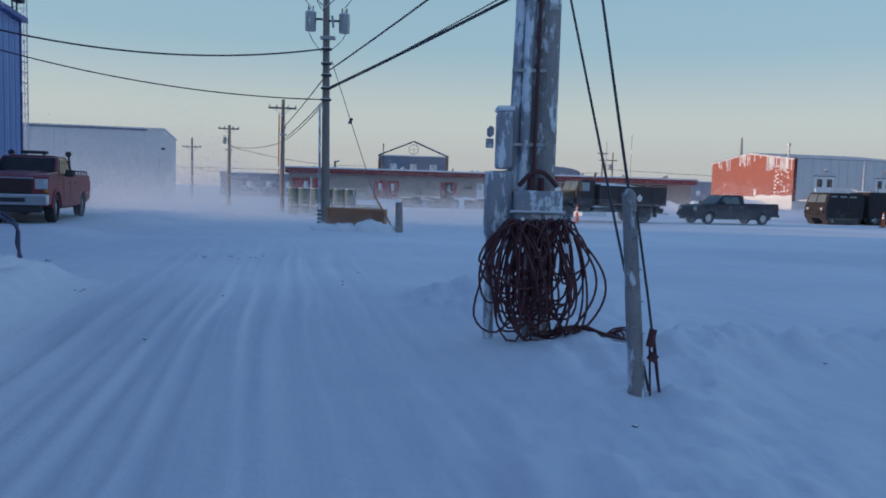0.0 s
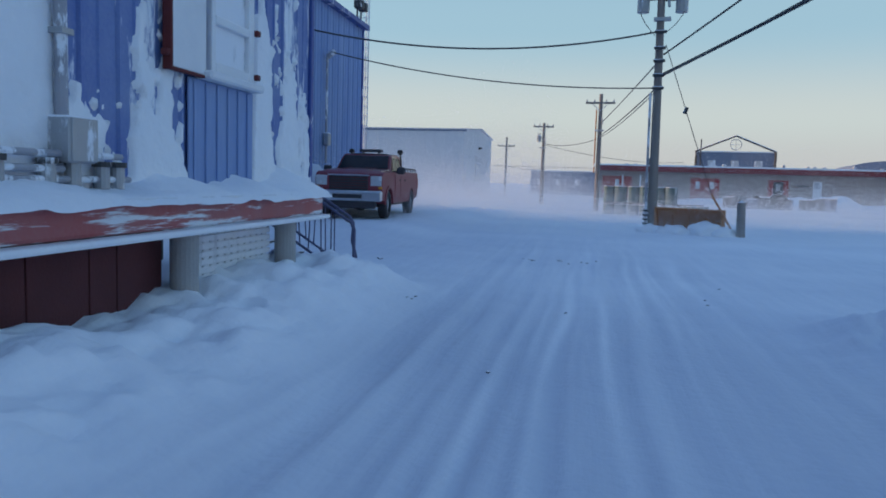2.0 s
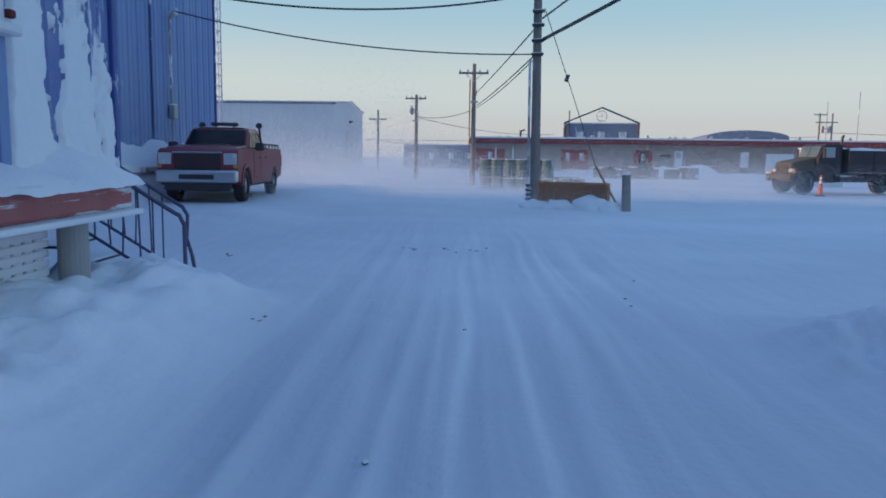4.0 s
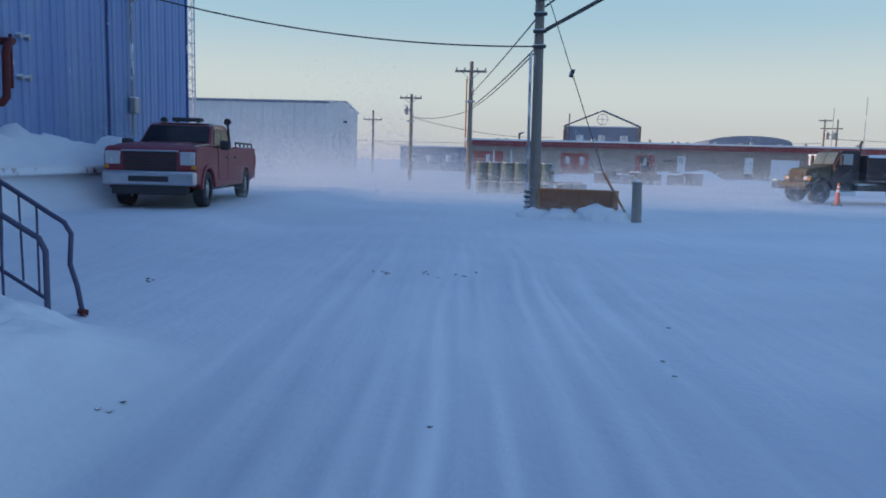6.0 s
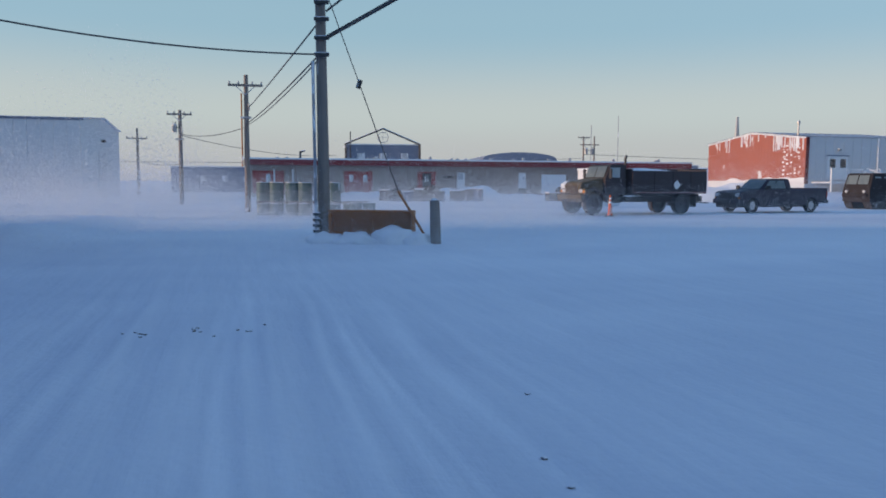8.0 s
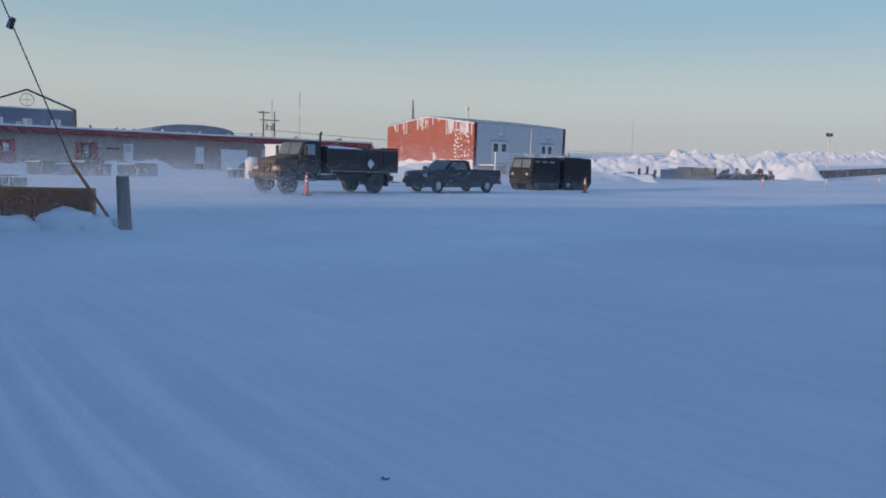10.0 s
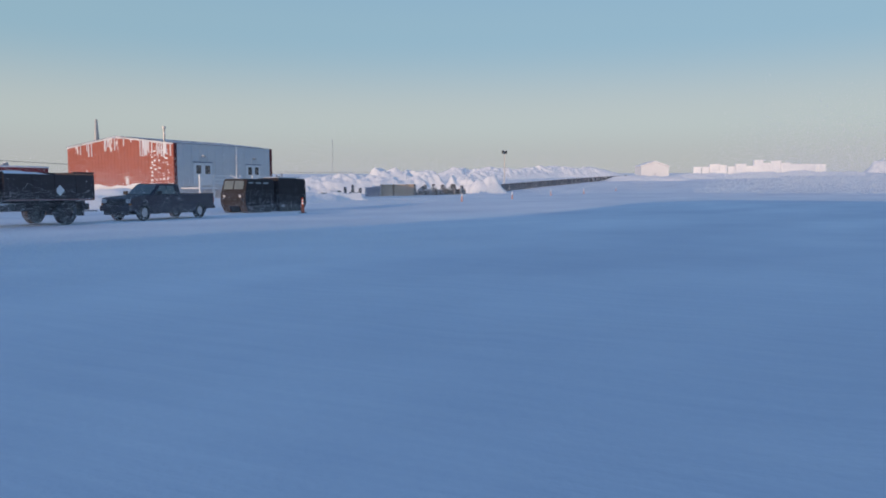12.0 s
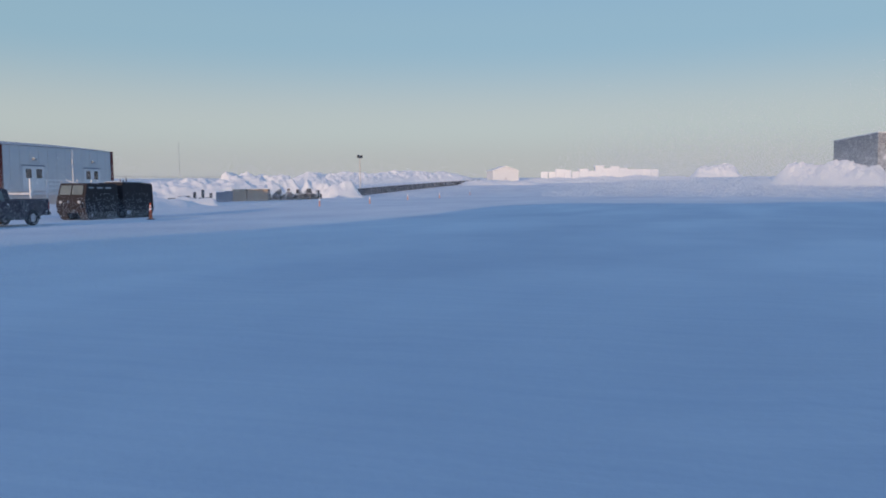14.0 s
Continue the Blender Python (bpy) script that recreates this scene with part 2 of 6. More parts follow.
FLAKE = flake_material()
CARRIER = mat("dark_carrier_paint", (0.020, 0.017, 0.022), (0.032, 0.027, 0.032), 0.85, 0, 2, 30, 0.1, snow=0.04)
FADED = mat("faded_red_plastic", (0.55, 0.30, 0.26), (0.48, 0.27, 0.25), 0.7, snow=0.3)
BARRIER = mat("dark_blue_barrier", (0.06, 0.065, 0.085), (0.09, 0.09, 0.11), 0.8, 0, 1, 20, 0.2, snow=0.15)
LENS = mat("headlight_lens", (0.55, 0.56, 0.58), (0.45, 0.46, 0.5), 0.15, 0, 6, 40, 0.05, snow=0.3)


# ---------- mesh helpers ----------
def part(name, bm, material, parent=None, label="", smooth=False, matrix=None):
    """One bmesh as one mesh object, under a thing or a part."""
    bmesh.ops.recalc_face_normals(bm, faces=bm.faces)
    me = bpy.data.meshes.new(name)
    bm.to_mesh(me)
    bm.free()
    me.materials.append(material)
    if smooth:
        for p in me.polygons:
            p.use_smooth = True
    ob = new(name, me)
    if parent:
        ob.parent = parent
    if matrix:
        ob.matrix_local = matrix
    if label:
        ob["label"] = label
    return ob


def again(ob, matrix, parent=None):
    """Another object on the same mesh."""
    o = new(ob.name.split(".")[0], ob.data)
    o.parent = parent or ob.parent
    o.matrix_local = matrix
    return o


def thing(name, label, category, x=0, y=0, z=0, rz=0, group="", kind=""):
    e = new(name)
    e.empty_display_size = 0.2
    e.matrix_world = pose(x, y, z, 0, 0, rz)
    return tagged(e, label, category, group, kind)


def box(bm, x0, x1, y0, y1, z0, z1, bev=0.0, seg=1):
    r = bmesh.ops.create_cube(bm, size=1.0)
    v = r["verts"]
    bmesh.ops.scale(bm, vec=(x1 - x0, y1 - y0, z1 - z0), verts=v)
    bmesh.ops.translate(bm, vec=((x0 + x1) / 2, (y0 + y1) / 2, (z0 + z1) / 2), verts=v)
    if bev:
        es = list({e for q in v for e in q.link_edges})
        bmesh.ops.bevel(bm, geom=es, offset=bev, segments=seg, affect='EDGES', profile=0.5)
    return bm


def boxed(*a, **k):
    return box(bmesh.new(), *a, **k)


def rod(bm, p, q, r0, r1=None, seg=10, caps=True):
    p, q = Vector(p), Vector(q)
    d = q - p
    r = bmesh.ops.create_cone(bm, cap_ends=caps, segments=seg, radius1=r0, radius2=r0 if r1 is None else r1, depth=d.length)
    m = Matrix.Translation((p + q) / 2) @ d.to_track_quat('Z', 'Y').to_matrix().to_4x4()
    bmesh.ops.transform(bm, matrix=m, verts=r["verts"])
    return bm


def rods(*segs, r=0.02, seg=8):
    bm = bmesh.new()
    for p, q in segs:
        rod(bm, p, q, r, seg=seg)
    return bm


def prism(profile, y0, y1, bev=0.0, seg=2, taper=None):
    """A side outline of (x, z) points, given depth from y0 to y1; taper draws in the points above a height: (z, inset)."""
    bm = bmesh.new()
    def side(y, s):
        out = []
        for x, z in profile:
            k = 0
            if taper and z > taper[0]:
                k = taper[1] * (z - taper[0]) / (max(p[1] for p in profile) - taper[0])
            out.append(bm.verts.new((x, y + s * k, z)))
        return out
    a, b = side(y0, 1), side(y1, -1)
    bm.faces.new(a)
    bm.faces.new(b[::-1])
    n = len(a)
    for i in range(n):
        bm.faces.new((a[i], b[i], b[(i + 1) % n], a[(i + 1) % n]))
    if bev:
        bmesh.ops.bevel(bm, geom=list(bm.edges), offset=bev, segments=seg, affect='EDGES', profile=0.5)
    return bm


def wheel(parent, x, y, z, r, w, hub, side, rim_label=""):
    """A tyre with tread blocks, a dished rim and nuts, as parts; side is the way its face looks."""
    bm = bmesh.new()
    outline = [(r * 0.58, -w / 2), (r * 0.80, -w / 2), (r * 0.95, -w * 0.46), (r, -w * 0.34), (r, w * 0.34), (r * 0.95, w * 0.46), (r * 0.80, w / 2), (r * 0.58, w / 2)]
    rings = []
    seg = 60
    for i in range(seg):
        a = 2 * math.pi * i / seg
        lug = 1.0 if i % 2 else 0.955
        rings.append([bm.verts.new((q * (lug if q > 0.9 * r else 1) * math.cos(a), h, q * (lug if q > 0.9 * r else 1) * math.sin(a))) for q, h in outline])
    for i in range(seg):
        j = (i + 1) % seg
        for k in range(len(outline)):
            kk = (k + 1) % len(outline)
            bm.faces.new((rings[i][k], rings[i][kk], rings[j][kk], rings[j][k]))
    w_ob = part("wheel", bm, RUBBER, parent, matrix=pose(x, y, z))
    bm = bmesh.new()
    rod(bm, (0, -w * 0.3, 0), (0, w * 0.3, 0), r * 0.60, seg=24)
    rod(bm, (0, side * w * 0.28, 0), (0, side * w * 0.44, 0), r * 0.24, r * 0.17, seg=16)
    for i in range(8):
        a = 2 * math.pi * i / 8
        rod(bm, (0.36 * r * math.cos(a), side * w * 0.28, 0.36 * r * math.sin(a)), (0.36 * r * math.cos(a), side * w * 0.36, 0.36 * r * math.sin(a)), r * 0.05, seg=6)
    part("rim", bm, hub, w_ob, rim_label)
    return w_ob


def curve(name, points, r, material, parent=None, label="", category="", kind="", cyclic=False, group=""):
    cu = bpy.data.curves.new(name, 'CURVE')
    cu.dimensions, cu.bevel_depth, cu.bevel_resolution, cu.use_fill_caps = '3D', r, 2, True
    sp = cu.splines.new('POLY')
    sp.points.add(len(points) - 1)
    for s, p in zip(sp.points, points):
        s.co = (*p, 1)
    sp.use_cyclic_u = cyclic
    tmp = bpy.data.objects.new(name, cu)
    me = bpy.data.meshes.new_from_object(tmp)
    bpy.data.objects.remove(tmp)
    me.materials.clear()
    me.materials.append(material)
    ob = new(name, me)
    if parent:
        ob.parent = parent
    return tagged(ob, label, category, group, kind)


def sag(p, q, drop, n=24):
    p, q = Vector(p), Vector(q)
    return [p.lerp(q, i / n) - Vector((0, 0, drop * 4 * (i / n) * (1 - i / n))) for i in range(n + 1)]


# ---------- smooth noise on arrays ----------
def lattice(ix, iy, seed):
    h = np.sin(ix * 127.1 + iy * 311.7 + seed * 74.7) * 43758.5453
    return h - np.floor(h)


def vnoise(x, y, seed=0):
    ix, iy = np.floor(x), np.floor(y)
    fx, fy = x - ix, y - iy
    fx, fy = fx * fx * (3 - 2 * fx), fy * fy * (3 - 2 * fy)
    a, b = lattice(ix, iy, seed), lattice(ix + 1, iy, seed)
    c, d = lattice(ix, iy + 1, seed), lattice(ix + 1, iy + 1, seed)
    return a + (b - a) * fx + (c - a) * fy + (a - b - c + d) * fx * fy - 0.5


def fbm(x, y, seed=0, octaves=4):
    s, amp = 0, 1.0
    for k in range(octaves):
        s = s + amp * vnoise(x * 2 ** k, y * 2 ** k, seed + k)
        amp *= 0.5
    return s


def smooth(v, a, b):
    t = np.clip((v - a) / (b - a), 0, 1)
    return t * t * (3 - 2 * t)


# ---------- frame of the blue buildings: u along the wall, n out of it ----------
YAW = 11.5
UX, UY = -math.sin(radians(YAW)), math.cos(radians(YAW))
NX, NY = UY, -UX


def un(u, n, z=0.0):
    return Vector((u * UX + n * NX, u * UY + n * NY, z))


def ground_z(x, y):
    x, y = np.asarray(x, float), np.asarray(y, float)
    u, n = x * UX + y * UY, x * NX + y * NY
    z = -0.17 * smooth(y + 0.25 * x, 31, 43)
    z = z + 0.26 * smooth(-n, 4.2, 6.3) * smooth(u, 16, 20) * (1 - smooth(u, 34, 46))
    near = np.exp(-((x + 1) ** 2 + (y - 8) ** 2) / 30.0 ** 2)
    z = z + near * (0.05 * fbm(x * 0.35, y * 0.35, 3) + 0.012 * fbm(x * 2.2, y * 2.2, 7))
    # wheel ruts along the lane
    lane = n + 0.35 * vnoise(u * 0.12, u * 0 + 3, 5) + 0.22 * vnoise(u * 0.28, n * 0.35, 6)
    inlane = smooth(lane, -3.3, -2.6) * (1 - smooth(lane, 0.1, 1.3)) * (1 - smooth(u, 13, 22)) * smooth(u, -6, -2)
    rut = 0.07 * np.abs(vnoise(lane * 2.1, u * 0.03, 11)) + 0.075 * np.abs(vnoise(lane * 4.6, u * 0.05, 12)) * (0.4 + 1.2 * (vnoise(lane * 0.9, u * 0.10, 14) + 0.5)) + 0.030 * vnoise(lane * 9.0, u * 0.20, 13) + 0.010 * fbm(lane * 14, u * 1.2, 15)
    z = z - inlane * rut * np.clip(0.75 + 1.3 * vnoise(u * 0.16, lane * 0.45, 16), 0.15, 1.3)
    # bank against the blue building
    bank = smooth(n, -5.4, -4.5) * (1 - smooth(n + 0.5 * vnoise(u * 0.7, n * 0.5, 21), -4.05, -2.7)) * smooth(u, -8, -4) * (1 - smooth(u, 10.6, 11.9))
    z = z + bank * (0.36 + 0.12 * smooth(u, 7, 10) + 0.26 * fbm(x * 1.3, y * 1.3, 23) + 0.13 * fbm(x * 4.5, y * 4.5, 24) + 0.07 * np.maximum(0, vnoise(x * 7, y * 7, 22)))
    # bank under the steps and along the second wall
    bank2 = (1 - smooth(n + 0.5 * vnoise(u * 0.6, n * 0.6, 25), -9.9, -8.7)) * smooth(u, 12.5, 14.5) * (1 - smooth(u, 28, 32)) * smooth(n, -13, -11)
    z = z + bank2 * (1.45 + 0.45 * fbm(x * 0.9, y * 0.9, 27))
    rise = np.maximum(0, x * 0.81 + y * 0.587 - 95) * smooth(x, 40, 90)
    # low wind-cut drifts over the open yard
    open_ = smooth(n, 2.0, 6.0) * np.exp(-(((x - 8) / 26) ** 2 + ((y - 18) / 22) ** 2))
    z = z + open_ * (0.10 * np.maximum(0, vnoise(x * 0.22 + y * 0.1, y * 0.55, 47)) + 0.03 * vnoise(x * 0.9, y * 2.0, 48))
    z = z + 0.0125 * np.minimum(rise, 330)
    z = z + 0.38 * smooth(x, 38, 66)
    z = z + 0.034 * np.clip(np.hypot(x + 3, y - 12) - 150, 0, 150) * smooth(x, 40, 90)
    mound = np.exp(-(((u - 11.55) / 0.5) ** 2 + ((n + 4.35) / 0.55) ** 2))
    z = z + mound * (0.27 + 0.14 * fbm(x * 2.5, y * 2.5, 29))
    # ploughed ridge that runs past the rimed pole
    line = x - 1.2 - 0.10 * (y - 7) + 0.5 * vnoise(y * 0.35, y * 0 + 1, 31)
    ridge = np.exp(-((line - 0.0) / 1.1) ** 2) * smooth(y, -4, 2) * (1 - smooth(y, 9.5, 13))
    z = z + ridge * (0.06 + 0.22 * np.abs(fbm(x * 1.1, y * 1.1, 33)) + 0.07 * fbm(x * 5, y * 5, 35))
    far = np.exp(-((y - 6.6 - 0.35 * (x - 2.8) + 0.4 * vnoise(x * 0.8, x * 0, 37)) / 0.55) ** 2) * smooth(x, 0.8, 2.0) * (1 - smooth(x, 7, 10))
    z = z + far * (0.13 + 0.34 * np.abs(fbm(x * 1.7, y * 1.7, 39)) + 0.10 * fbm(x * 6, y * 6, 40))
    lump = np.exp(-(((x + 0.05) / 0.6) ** 2 + ((y - 9.5) / 1.0) ** 2))
    z = z + lump * (0.26 + 0.45 * fbm(x * 1.9, y * 1.9, 41) + 0.12 * fbm(x * 6, y * 6, 42))
    # snow pushed up before the long building and round the raised red one
    row = np.exp(-((y - 84 - 0.12 * x) / 3.0) ** 2) * smooth(x, -14, -6) * (1 - smooth(x, 26, 34))
    z = z + row * (0.55 + 0.5 * fbm(x * 0.35, y * 0.35, 43))
    pad = smooth(x, 25, 33) * (1 - smooth(x, 49, 60)) * smooth(y, 62, 72) * (1 - smooth(y, 92, 100))
    z = z + pad * (0.75 + 0.6 * fbm(x * 0.25, y * 0.25, 45))
    return z


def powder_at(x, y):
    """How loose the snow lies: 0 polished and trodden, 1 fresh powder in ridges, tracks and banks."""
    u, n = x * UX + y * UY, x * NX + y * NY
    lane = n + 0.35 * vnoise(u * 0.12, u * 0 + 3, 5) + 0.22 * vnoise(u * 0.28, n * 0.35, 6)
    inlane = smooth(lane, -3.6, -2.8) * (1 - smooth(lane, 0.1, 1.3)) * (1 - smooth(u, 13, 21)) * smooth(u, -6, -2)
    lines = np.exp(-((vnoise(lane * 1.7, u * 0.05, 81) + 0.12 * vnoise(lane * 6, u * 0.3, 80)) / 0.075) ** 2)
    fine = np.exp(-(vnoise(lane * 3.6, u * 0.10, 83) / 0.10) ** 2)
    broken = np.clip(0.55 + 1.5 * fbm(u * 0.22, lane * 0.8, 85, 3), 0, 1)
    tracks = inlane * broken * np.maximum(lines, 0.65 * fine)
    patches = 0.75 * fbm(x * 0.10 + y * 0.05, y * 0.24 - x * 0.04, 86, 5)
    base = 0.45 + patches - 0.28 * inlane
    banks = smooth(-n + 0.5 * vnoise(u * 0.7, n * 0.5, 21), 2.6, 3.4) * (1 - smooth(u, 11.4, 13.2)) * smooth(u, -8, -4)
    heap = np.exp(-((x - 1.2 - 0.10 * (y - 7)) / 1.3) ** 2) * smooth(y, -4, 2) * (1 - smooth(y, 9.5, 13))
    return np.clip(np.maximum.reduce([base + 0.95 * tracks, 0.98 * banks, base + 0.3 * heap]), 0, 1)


def terrain():
    def axis(lo, hi, step, reach):
        v = list(np.arange(lo, hi, step))
        g, s = [], step
        q = hi
        while q < reach:
            g.append(q)
            s *= 1.05
            q += s
        h, s, q = [], step, lo
        while q > -reach:
            s *= 1.05
            q -= s
            h.append(q)
        return np.array(h[::-1] + v + g)
    xs, ys = axis(-6.6, 2.0, 0.03, 2600), axis(0.0, 19.0, 0.10, 2600)
    gx, gy = np.meshgrid(xs, ys)
    gz = ground_z(gx, gy)
    nx, ny = len(xs), len(ys)
    verts = np.stack([gx.ravel(), gy.ravel(), gz.ravel()], 1)
    i = (np.arange(ny - 1)[:, None] * nx + np.arange(nx - 1)[None]).ravel()
    faces = np.stack([i, i + 1, i + nx + 1, i + nx], 1)
    me = bpy.data.meshes.new("ground")
    me.from_pydata(verts.tolist(), [], faces.tolist())
    me.materials.append(SNOW)
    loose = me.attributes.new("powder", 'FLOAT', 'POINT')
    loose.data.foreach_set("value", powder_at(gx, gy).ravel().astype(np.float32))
    me.polygons.foreach_set("use_smooth", np.ones(len(me.polygons), bool))
    tagged(new("ground", me), "wind-packed snow ground with faint wheel ruts and drifts", "snow ground", kind="structure")


terrain()


def gz(x, y):
    return float(ground_z(x, y))


# ---------- unseen tall block added on the west to cast the yard's long shadow ---
part("yard_shade_block", boxed(-60, -40, -60, 22.9, -1, 15.5), SHED)
tagged(bpy.data.objects["yard_shade_block"], "plain unseen block added to shade the yard", "building", kind="structure")


# ---------- first blue building ----------
def blue_building():
    W, END, TOP = -4.7, 11.45, 5.3
    b = thing("blue_building", "blue metal-clad building plastered with wind-blown snow, raised on piers", "building", rz=YAW)
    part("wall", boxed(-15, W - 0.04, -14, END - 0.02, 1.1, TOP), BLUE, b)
    part("roof", boxed(-15.3, W + 0.25, -14.3, END + 0.2, TOP, TOP + 0.25, 0.05), DRIFT, b, "snow-covered roof edge")
    bm = bmesh.new()
    pw = 0.455
    prof = [(0, 0), (0.02, 0.028), (0.05, 0.028), (0.07, 0.006), (0.22, 0.006), (0.235, 0.02), (0.255, 0.02), (0.27, 0.006), (pw - 0.004, 0.006), (pw - 0.004, -0.03), (0, -0.03)]
    lo, hi = [bm.verts.new((W + d, y, 1.15)) for y, d in prof], [bm.verts.new((W + d, y, TOP - 0.01)) for y, d in prof]
    for i in range(len(prof)):
        j = (i + 1) % len(prof)
        bm.faces.new((lo[i], lo[j], hi[j], hi[i]))
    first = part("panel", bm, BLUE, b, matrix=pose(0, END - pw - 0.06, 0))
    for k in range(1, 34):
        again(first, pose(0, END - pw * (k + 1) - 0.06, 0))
    part("corner_trim", boxed(W - 0.05, W + 0.05, END - 0.06, END + 0.03, 1.1, TOP, 0.01), BLUE_TRIM, b)
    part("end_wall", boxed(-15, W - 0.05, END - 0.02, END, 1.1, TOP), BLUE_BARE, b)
    # lower hatch of bare blue corrugation under the window
    hatch = part("hatch", boxed(W + 0.03, W + 0.06, 8.30, 9.62, 1.25, 2.27, 0.01), BLUE_BARE, b, "bare blue corrugated hatch panel")
    for k in range(6):
        y = 8.36 + 0.22 * k
        part("rib", boxed(W + 0.06, W + 0.078, y, y + 0.035, 1.25, 2.25, 0.006), BLUE_BARE, hatch)
    # window with two lights, snowy sill and an open shutter
    win = part("window", boxed(W + 0.03, W + 0.05, 8.62, 9.52, 2.38, 4.3), WHITE, b, "white-framed window with a frosted pane")
    for y0, y1, z0, z1 in ((8.62, 8.70, 2.36, 4.3), (9.42, 9.54, 2.36, 4.3), (8.70, 9.42, 2.36, 2.46), (8.70, 9.42, 2.82, 2.90), (8.70, 9.42, 4.2, 4.3)):
        part("frame", boxed(W + 0.05, W + 0.11, y0, y1, z0, z1, 0.008), WHITE, win)
    part("pane", boxed(W + 0.055, W + 0.062, 8.70, 9.42, 2.46, 2.82), PANE, win)
    part("pane", boxed(W + 0.055, W + 0.062, 8.70, 9.42, 2.90, 4.2), PANE, win)
    part("sill", boxed(W + 0.02, W + 0.20, 8.45, 9.62, 2.27, 2.35, 0.02), WHITE, win, "snow-laden sill")
    for z in (2.40, 2.86, 3.3):
        part("hinge", boxed(W + 0.09, W + 0.15, 9.54, 9.62, z, z + 0.06, 0.01), RED_DARK, win)
    sh = part("shutter", boxed(W + 0.07, W + 0.12, 7.90, 8.50, 2.30, 4.3, 0.008), WHITE, b, "white shutter board folded open")
    part("edge", boxed(W + 0.05, W + 0.14, 7.865, 7.90, 2.27, 4.3, 0.01), RED_DARK, sh, "red shutter edge")
    part("bottom_edge", boxed(W + 0.06, W + 0.13, 7.90, 8.50, 2.275, 2.30, 0.008), RED_DARK, sh)
    part("bracket", boxed(W + 0.06, W + 0.13, 7.82, 7.88, 2.38, 2.44, 0.01), RED_DARK, sh)
    # conduits and boxes
    part("conduit", rods(((W + 0.10, 6.55, 1.75), (W + 0.10, 6.55, TOP)), r=0.045, seg=12), RIMED, b)
    for z in (2.3, 3.2, 4.1):
        part("clamp", boxed(W, W + 0.16, 6.49, 6.61, z, z + 0.04), GREYMET, b)
    jb = part("junction_box", boxed(W + 0.04, W + 0.22, 6.47, 6.76, 1.44, 1.76, 0.015), GREYMET, b, "grey electrical junction box")
    part("lid", boxed(W + 0.22, W + 0.235, 6.48, 6.75, 1.45, 1.75, 0.006), GREYMET, jb)
    for k, (y, z, h) in enumerate(((6.35, 1.30, 0.13), (6.60, 1.24, 0.2), (6.92, 1.26, 0.16), (7.10, 1.26, 0.16), (5.9, 1.26, 0.18))):
        v = part("valve", rods(((W + 0.14, y, z), (W + 0.14, y, z + h)), r=0.055, seg=12), GREYMET, b, "rimed steel valve body")
        part("cap", rods(((W + 0.14, y, z + h), (W + 0.14, y, z + h + 0.04)), r=0.07, seg=12), DARKMET, v)
    for z, y0, y1 in ((1.33, 4.2, 7.25), (1.50, 4.2, 7.15), (1.40, 4.6, 6.5)):
        part("pipe", rods(((W + 0.14, y0, z), (W + 0.14, y1, z)), r=0.024), RIMED, b)
    # ledge: red beam, deck, lips
    part("ledge_deck", boxed(W, -4.28, -10, 10.72, 1.02, 1.12, 0.01), WHITE, b)
    beam = part("ledge_beam", boxed(-4.28, -4.22, -10, 10.72, 0.955, 1.19, 0.03, 2), BEAM, b, "red painted steel edge beam crusted with rime")
    part("flange", boxed(-4.28, -4.12, -10, 10.72, 0.90, 0.95, 0.02, 2), DRIFT, beam, "snow-crusted lower flange")
    part("flange", boxed(-4.30, -4.16, -10, 10.72, 1.175, 1.21, 0.01), WHITE, beam)
    for y in (7.82, 10.02, 4.2, 0.5):
        part("pier", rods(((-4.42, y, -0.2), (-4.42, y, 0.92)), r=0.12, seg=20), CONCRETE, b, smooth=False)
    for k in range(40):
        y = -5 + 0.32 * k
        if y + 0.31 < 8.1:
            part("board", boxed(-4.64, -4.615 + 0.006 * (k % 3), y, y + 0.312, -0.3, 0.95, 0.004), SKIRT, b)
    for k in range(13):
        y = 7.98 + 0.145 * k
        part("slat", boxed(-4.60, -4.56, y, y + 0.115, 0.2, 0.90, 0.012), LATTICE, b)
    for k in range(9):
        part("crossbar", boxed(-4.56, -4.545, 7.98, 9.88, 0.24 + 0.075 * k, 0.298 + 0.075 * k, 0.006), LATTICE, b)
    # snow plastered on the siding, thick at the foot and ragged at its upper edge
    us, zs = np.arange(2.0, 11.44, 0.03), np.arange(1.14, 4.4, 0.03)
    gu, gw = np.meshgrid(us, zs)
    crest = np.interp(gu, [2.0, 5.2, 6.0, 6.6, 6.95, 7.3, 7.45, 7.55, 7.85, 8.2, 8.3, 9.62, 9.72, 9.9, 10.1, 10.35, 10.7, 11.0, 11.25, 11.44],
                      [2.3, 2.4, 2.9, 2.5, 1.85, 1.55, 1.2, 2.9, 2.6, 2.2, 0.6, 0.6, 2.9, 3.6, 2.2, 2.4, 3.0, 2.5, 1.9, 1.3])
    field = crest + 1.5 * fbm(gu * 3.2, gw * 0.9, 71) + 0.7 * fbm(gu * 9, gw * 4, 73) + 0.5 * fbm(gu * 19, gw * 11, 74) - gw
    holes = np.where((gu > 7.5) & (gu < 8.3), 0.9 * fbm(gu * 4, gw * 2.5, 75) - 0.05, 0)
    field = field + 1.6 * holes
    thick = 0.012 + np.clip(0.30 * field, -0.07, 0.034) + 0.012 * np.clip(field, 0, 1) + 0.014 * fbm(gu * 8, gw * 8, 77) * np.clip(field * 3, 0, 1) + 0.10 * np.clip(1.45 - gw, 0, 0.3) * (field > 0)
